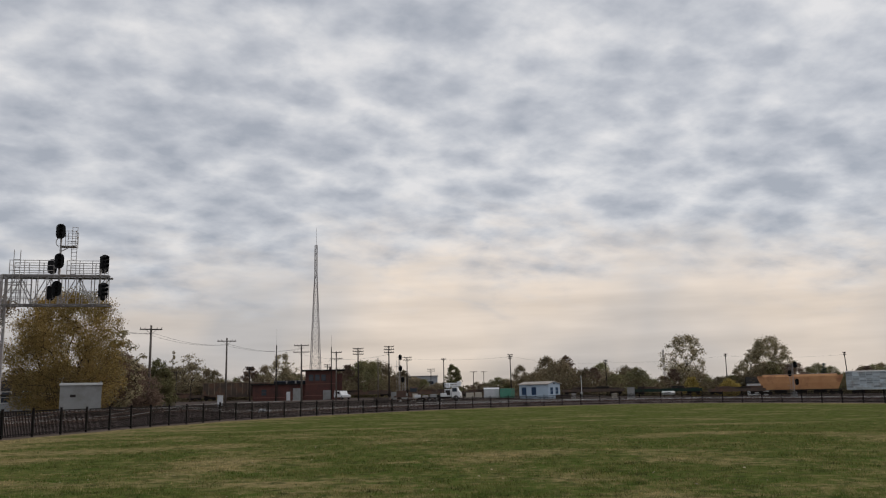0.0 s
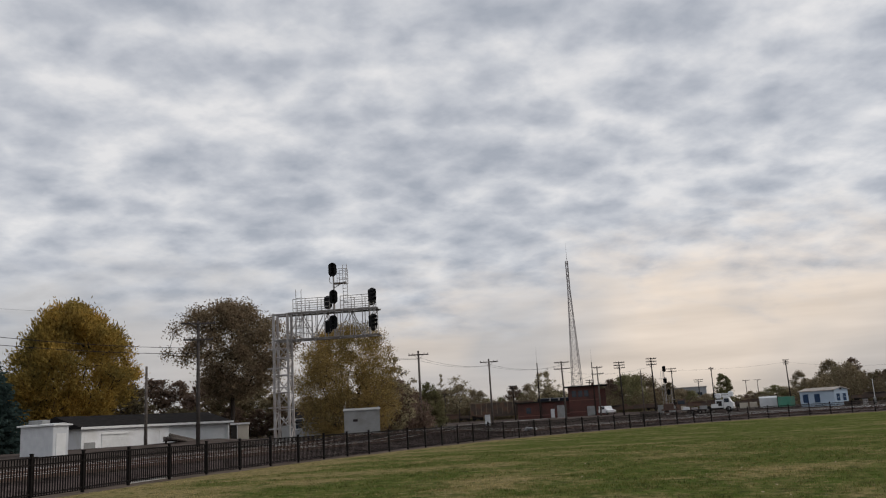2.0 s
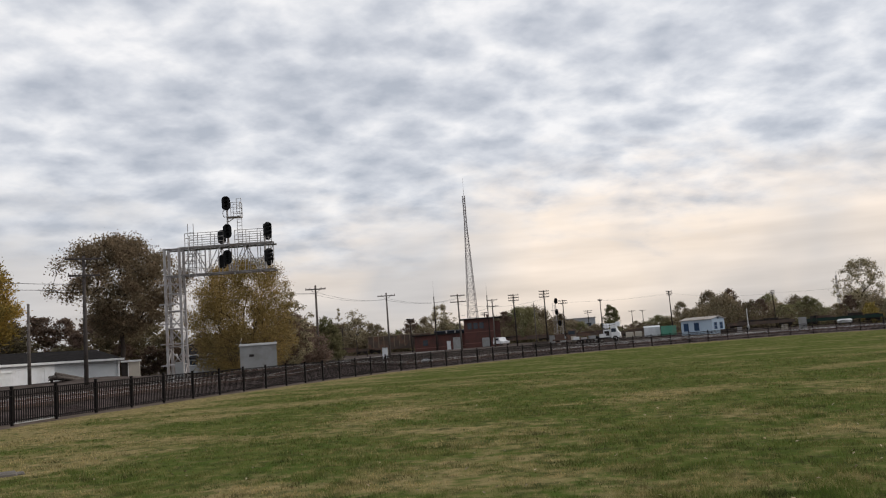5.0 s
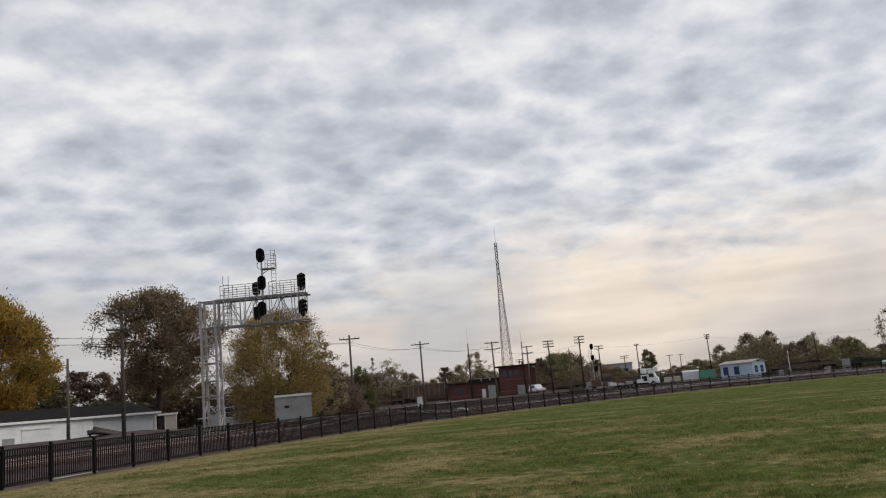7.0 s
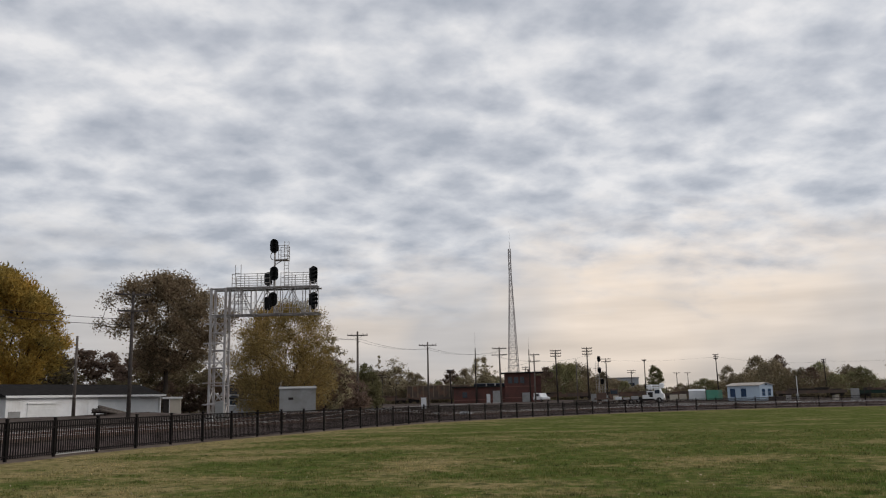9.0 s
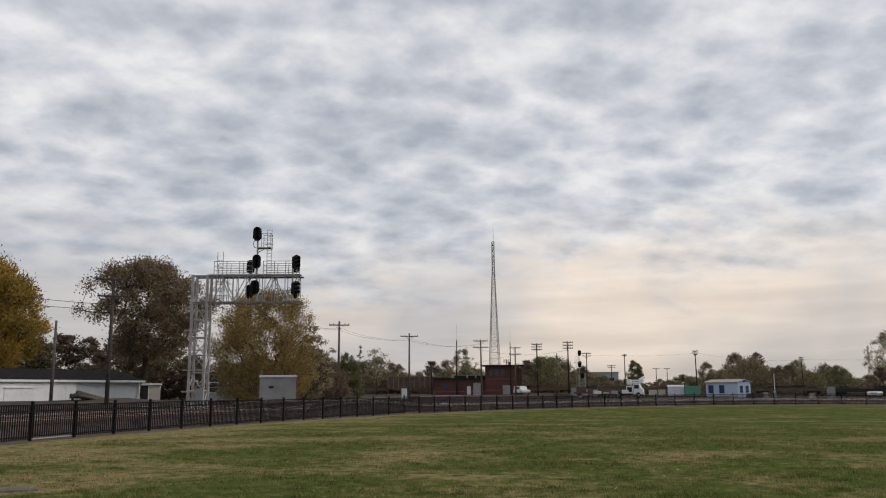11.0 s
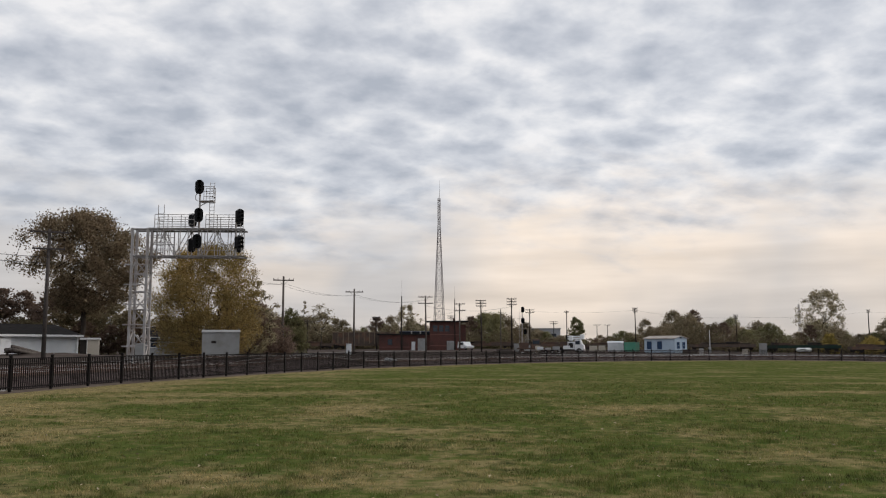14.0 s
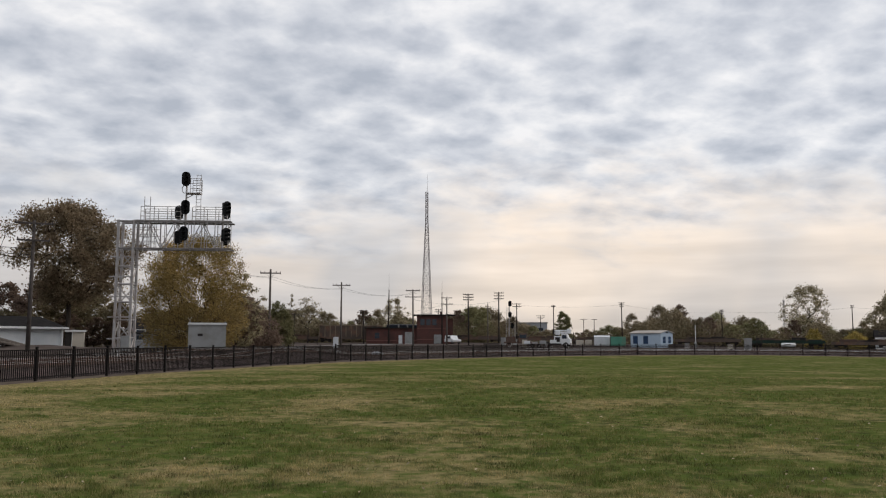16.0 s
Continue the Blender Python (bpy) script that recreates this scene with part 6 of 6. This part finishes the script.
def auto_rack(az, dist, face, length=27):
    t = freight_car("auto_rack", az, dist, face, "long pale auto-rack freight car with slatted side panels")
    half = length / 2
    part("frame", Geo().box(-half, -1.5, 0.9, half, 1.5, 1.2).box(-half, -1.42, 1.2, half, 1.42, 4.75), RACKWHITE, t)
    part("roof", Geo().prism([(-1.5, 4.75), (1.5, 4.75), (0.8, 5.0), (-0.8, 5.0)], -half, half), GALV, t)
    me = Geo().box(-0.62, -1.49, 0.02, 0.62, -1.43, 0.36).mesh("panel", RACKWHITE)
    cols = int(length / 1.32)
    for i in range(cols):
        for k in range(8):
            part("panel", me, None, t, "", False, pose(-half + 0.66 + i * 1.32, 0, 1.35 + k * 0.42))
    for x in (-half + 2.2, half - 2.2):
        bogie(t, x)


def flat_car(az, dist, face, length=16, load=True, mat=None, label="low rusty flat car loaded with dark rails", low=-0.5):
    t = freight_car("flat_car", az, dist, face, label, low)
    half = length / 2
    part("deck", Geo().box(-half, -1.4, 0.85, half, 1.4, 1.2, None, 0.04), mat or HOPPER, t)
    part("side_sill", Geo().box(-half, -1.5, 0.6, half, -1.4, 1.25), mat or HOPPER, t)
    if load:
        rng = random.Random(int(az * 10))
        for i in range(7):
            x = rng.uniform(-half + 1, half - 3)
            part("load", Geo().box(x, -1.2, 1.2, x + rng.uniform(1.5, 4), 1.0, 1.2 + rng.uniform(0.15, 0.6), None, 0.03), rng.choice((RUST, UNDER, HOPPER)), t, "dark scrap load")
    for x in (-half + 1.8, half - 1.8):
        bogie(t, x)


flat_car(18.2, 207, 17, 15.5, low=0.1)
hopper_car(13.95, 207, 13)
box_car(9.4, 207.5, 9.5, 15.5)
flat_car(5.6, 207, 6, 14.5, low=0.1)
flat_car(1.2, 206, 3, 14.5, low=0.05)
flat_car(-2.9, 205, -2, 13.5, low=0.0)
flat_car(-9.9, 190, -9, 13.5, low=0.1)
flat_car(-14.6, 186, -14, 15, True, DARKTEAL, "low dark green flat car with a mixed load", 0.3)
flat_car(-19.0, 196, -18, 12, low=0.4)
covered_hopper(-22.8, 204, -22, 17.5)
auto_rack(-29.2, 206, -27)

# ---- small things on the ground ----
def stone_slab():
    p = at(39.35, 15.9)
    t = alone("stone_slab", Geo().box(-0.36, -0.17, -0.03, 0.36, 0.17, 0.055, None, 0.03).box(0.30, -0.1, -0.03, 0.47, 0.12, 0.03, None, 0.02), STONE, "flat grey-brown stone slab lying in the grass", "stone")
    t.matrix_basis = pose(p.x, p.y, 0.02, 0, 0, 42)


stone_slab()


def rubble(az, dist, n, spread, mat, label, seed, z=0.3):
    rng = random.Random(seed)
    g = Geo()
    c = at(az, dist, z)
    for i in range(n):
        q = c + Vector((rng.gauss(0, spread), rng.gauss(0, spread * 0.5), 0))
        s = rng.uniform(0.08, 0.2)
        m = Matrix.Translation(q) @ Euler((rng.uniform(0, 1), rng.uniform(0, 1), rng.uniform(0, 6))).to_matrix().to_4x4()
        g.box(-s, -s * 0.7, -s * 0.4, s, s * 0.7, s * 0.4, m, s * 0.12)
    alone("rubble", g, mat, label, "rubble", "", "stuff")


rubble(48.6, 31.5, 26, 0.6, CABWHITE, "heap of pale broken stones on the ballast", 4)
rubble(12.2, 74, 10, 0.25, CABWHITE, "few pale stones behind the fence", 6)
rubble(3.0, 140, 60, 2.2, RUST, "rusty scrap metal heap by the signal mast", 7, 0.35)
rubble(1.2, 138, 40, 2.0, GRAVEL, "grey rubble beside the bucket truck", 9, 0.2)


def white_board():
    line = beside(FENCE_AHEAD, 0.11)
    a, d = line[6].lerp(line[7], 0.08), line[7] - line[6]
    t = alone("white_board", Geo().box(0.0, -0.03, 0.015, 2.5, 0.03, 0.13, None, 0.008), TRIM, "white board lying along the foot of the fence", "board")
    t.matrix_basis = Matrix.Translation(a + Vector((0, 0, gz(a.x, a.y) + 0.03))) @ Matrix.Rotation(math.atan2(d.y, d.x), 4, "Z")


white_board()


def warehouse():
    p = at(1.7, 330)
    t = thing("warehouse", (p.x, p.y, gz(p.x, p.y)), 0, "pale grey flat-roofed warehouse in the distance", "building")
    part("wall", Geo().box(-6.5, 0, -0.2, 6.5, 14, 7.3), FARWALL, t)
    part("roof", Geo().box(-6.8, -0.3, 7.3, 6.8, 14.3, 7.6), GALV, t)
    for x in (-4, 0, 4):
        part("window", Geo().box(x - 1, -0.05, 4.2, x + 1, -0.003, 5.4), GLASS, t)


warehouse()


# ---- yard clutter round the signal mast ----
def equipment_trailer(az, dist, face):
    p = at(az, dist)
    t = thing("equipment_trailer", (p.x, p.y, gz(p.x, p.y)), face, "low flat trailer with pale equipment on it", "trailer")
    part("deck", Geo().box(-2.2, -0.9, 0.55, 2.2, 0.9, 0.68, None, 0.02), UNDER, t)
    part("tongue", Geo().box(2.2, -0.06, 0.5, 3.2, 0.06, 0.6), UNDER, t)
    for x0, x1, h, mat in ((-1.9, -0.9, 0.45, CABWHITE), (-0.6, 0.3, 0.3, GALV), (0.6, 1.7, 0.5, BOXGREY)):
        part("load", Geo().box(x0, -0.6, 0.68, x1, 0.5, 0.68 + h, None, 0.05), mat, t, "pale equipment case")
    for y in (-0.95, 0.95):
        for x in (-0.5, 0.5):
            wheel(t, x, y, 0.32)


equipment_trailer(1.35, 137, 4)


def track_machine(az, dist, face):
    p = at(az, dist)
    t = thing("track_machine", (p.x, p.y, gz(p.x, p.y)), face, "rusty brown track maintenance machine on the siding", "machine")
    part("frame", Geo().box(-2.4, -1.0, 0.6, 2.4, 1.0, 0.85, None, 0.03), RUST, t)
    part("engine_cover", Geo().box(-2.0, -0.8, 0.85, -0.4, 0.8, 1.75, None, 0.08), RUST, t)
    part("cab", Geo().prism([(-0.8, 0.85), (0.8, 0.85), (0.7, 2.35), (-0.7, 2.35)], 0.2, 1.6), HOPPER, t)
    part("cab_window", Geo().box(0.35, -0.82, 1.5, 1.45, -0.79, 2.1), GLASS, t)
    part("boom", Geo().rod((1.6, 0, 1.4), (2.9, 0, 2.6), 0.09, 0.06, 6), RUST, t)
    for x in (-1.6, 1.6):
        part("wheelset", Geo().rod((x, -0.8, 0.38), (x, 0.8, 0.38), 0.38, None, 12), UNDER, t)


track_machine(2.55, 146, 0)
small_box("relay_case", 3.55, 149, 0.9, 0.6, 1.5, BOXGREY, "grey relay case beside the signal mast", "cabinet", 5)
small_box("relay_case", 2.1, 143, 0.8, 0.6, 1.2, TANWALL, "tan relay case beside the rusty machine", "cabinet", -5)
small_box("sleeper_stack", 4.35, 132, 2.6, 1.2, 0.75, TIE, "dark stack of old sleepers beside the track", "stack", 4)
small_box("sleeper_stack", -7.9, 146, 2.4, 1.1, 0.6, TIE, "dark stack of old sleepers near the shed", "stack", -4)
small_box("junction_box", -8.6, 143, 0.7, 0.5, 0.8, GALV, "small grey junction box on the gravel", "box", -6)
small_box("junction_box", -11.3, 143, 0.9, 0.5, 0.7, TANWALL, "small tan junction box on the gravel", "box", -6)
for az, dist, h in ((-1.2, 150, 2.6), (-3.65, 160, 2.4), (-5.0, 165, 2.6), (-13.2, 150, 2.4), (-12.9, 152, 2.2), (16.2, 160, 2.4)):
    p = at(az, dist)
    post = alone("steel_post", Geo().rod((0, 0, -0.1), (0, 0, h), 0.06, 0.05, 6), DARKWOOD, "short dark post standing in the yard", "post", "yard posts")
    post.matrix_basis = pose(p.x, p.y, gz(p.x, p.y), 0, 0, 0)
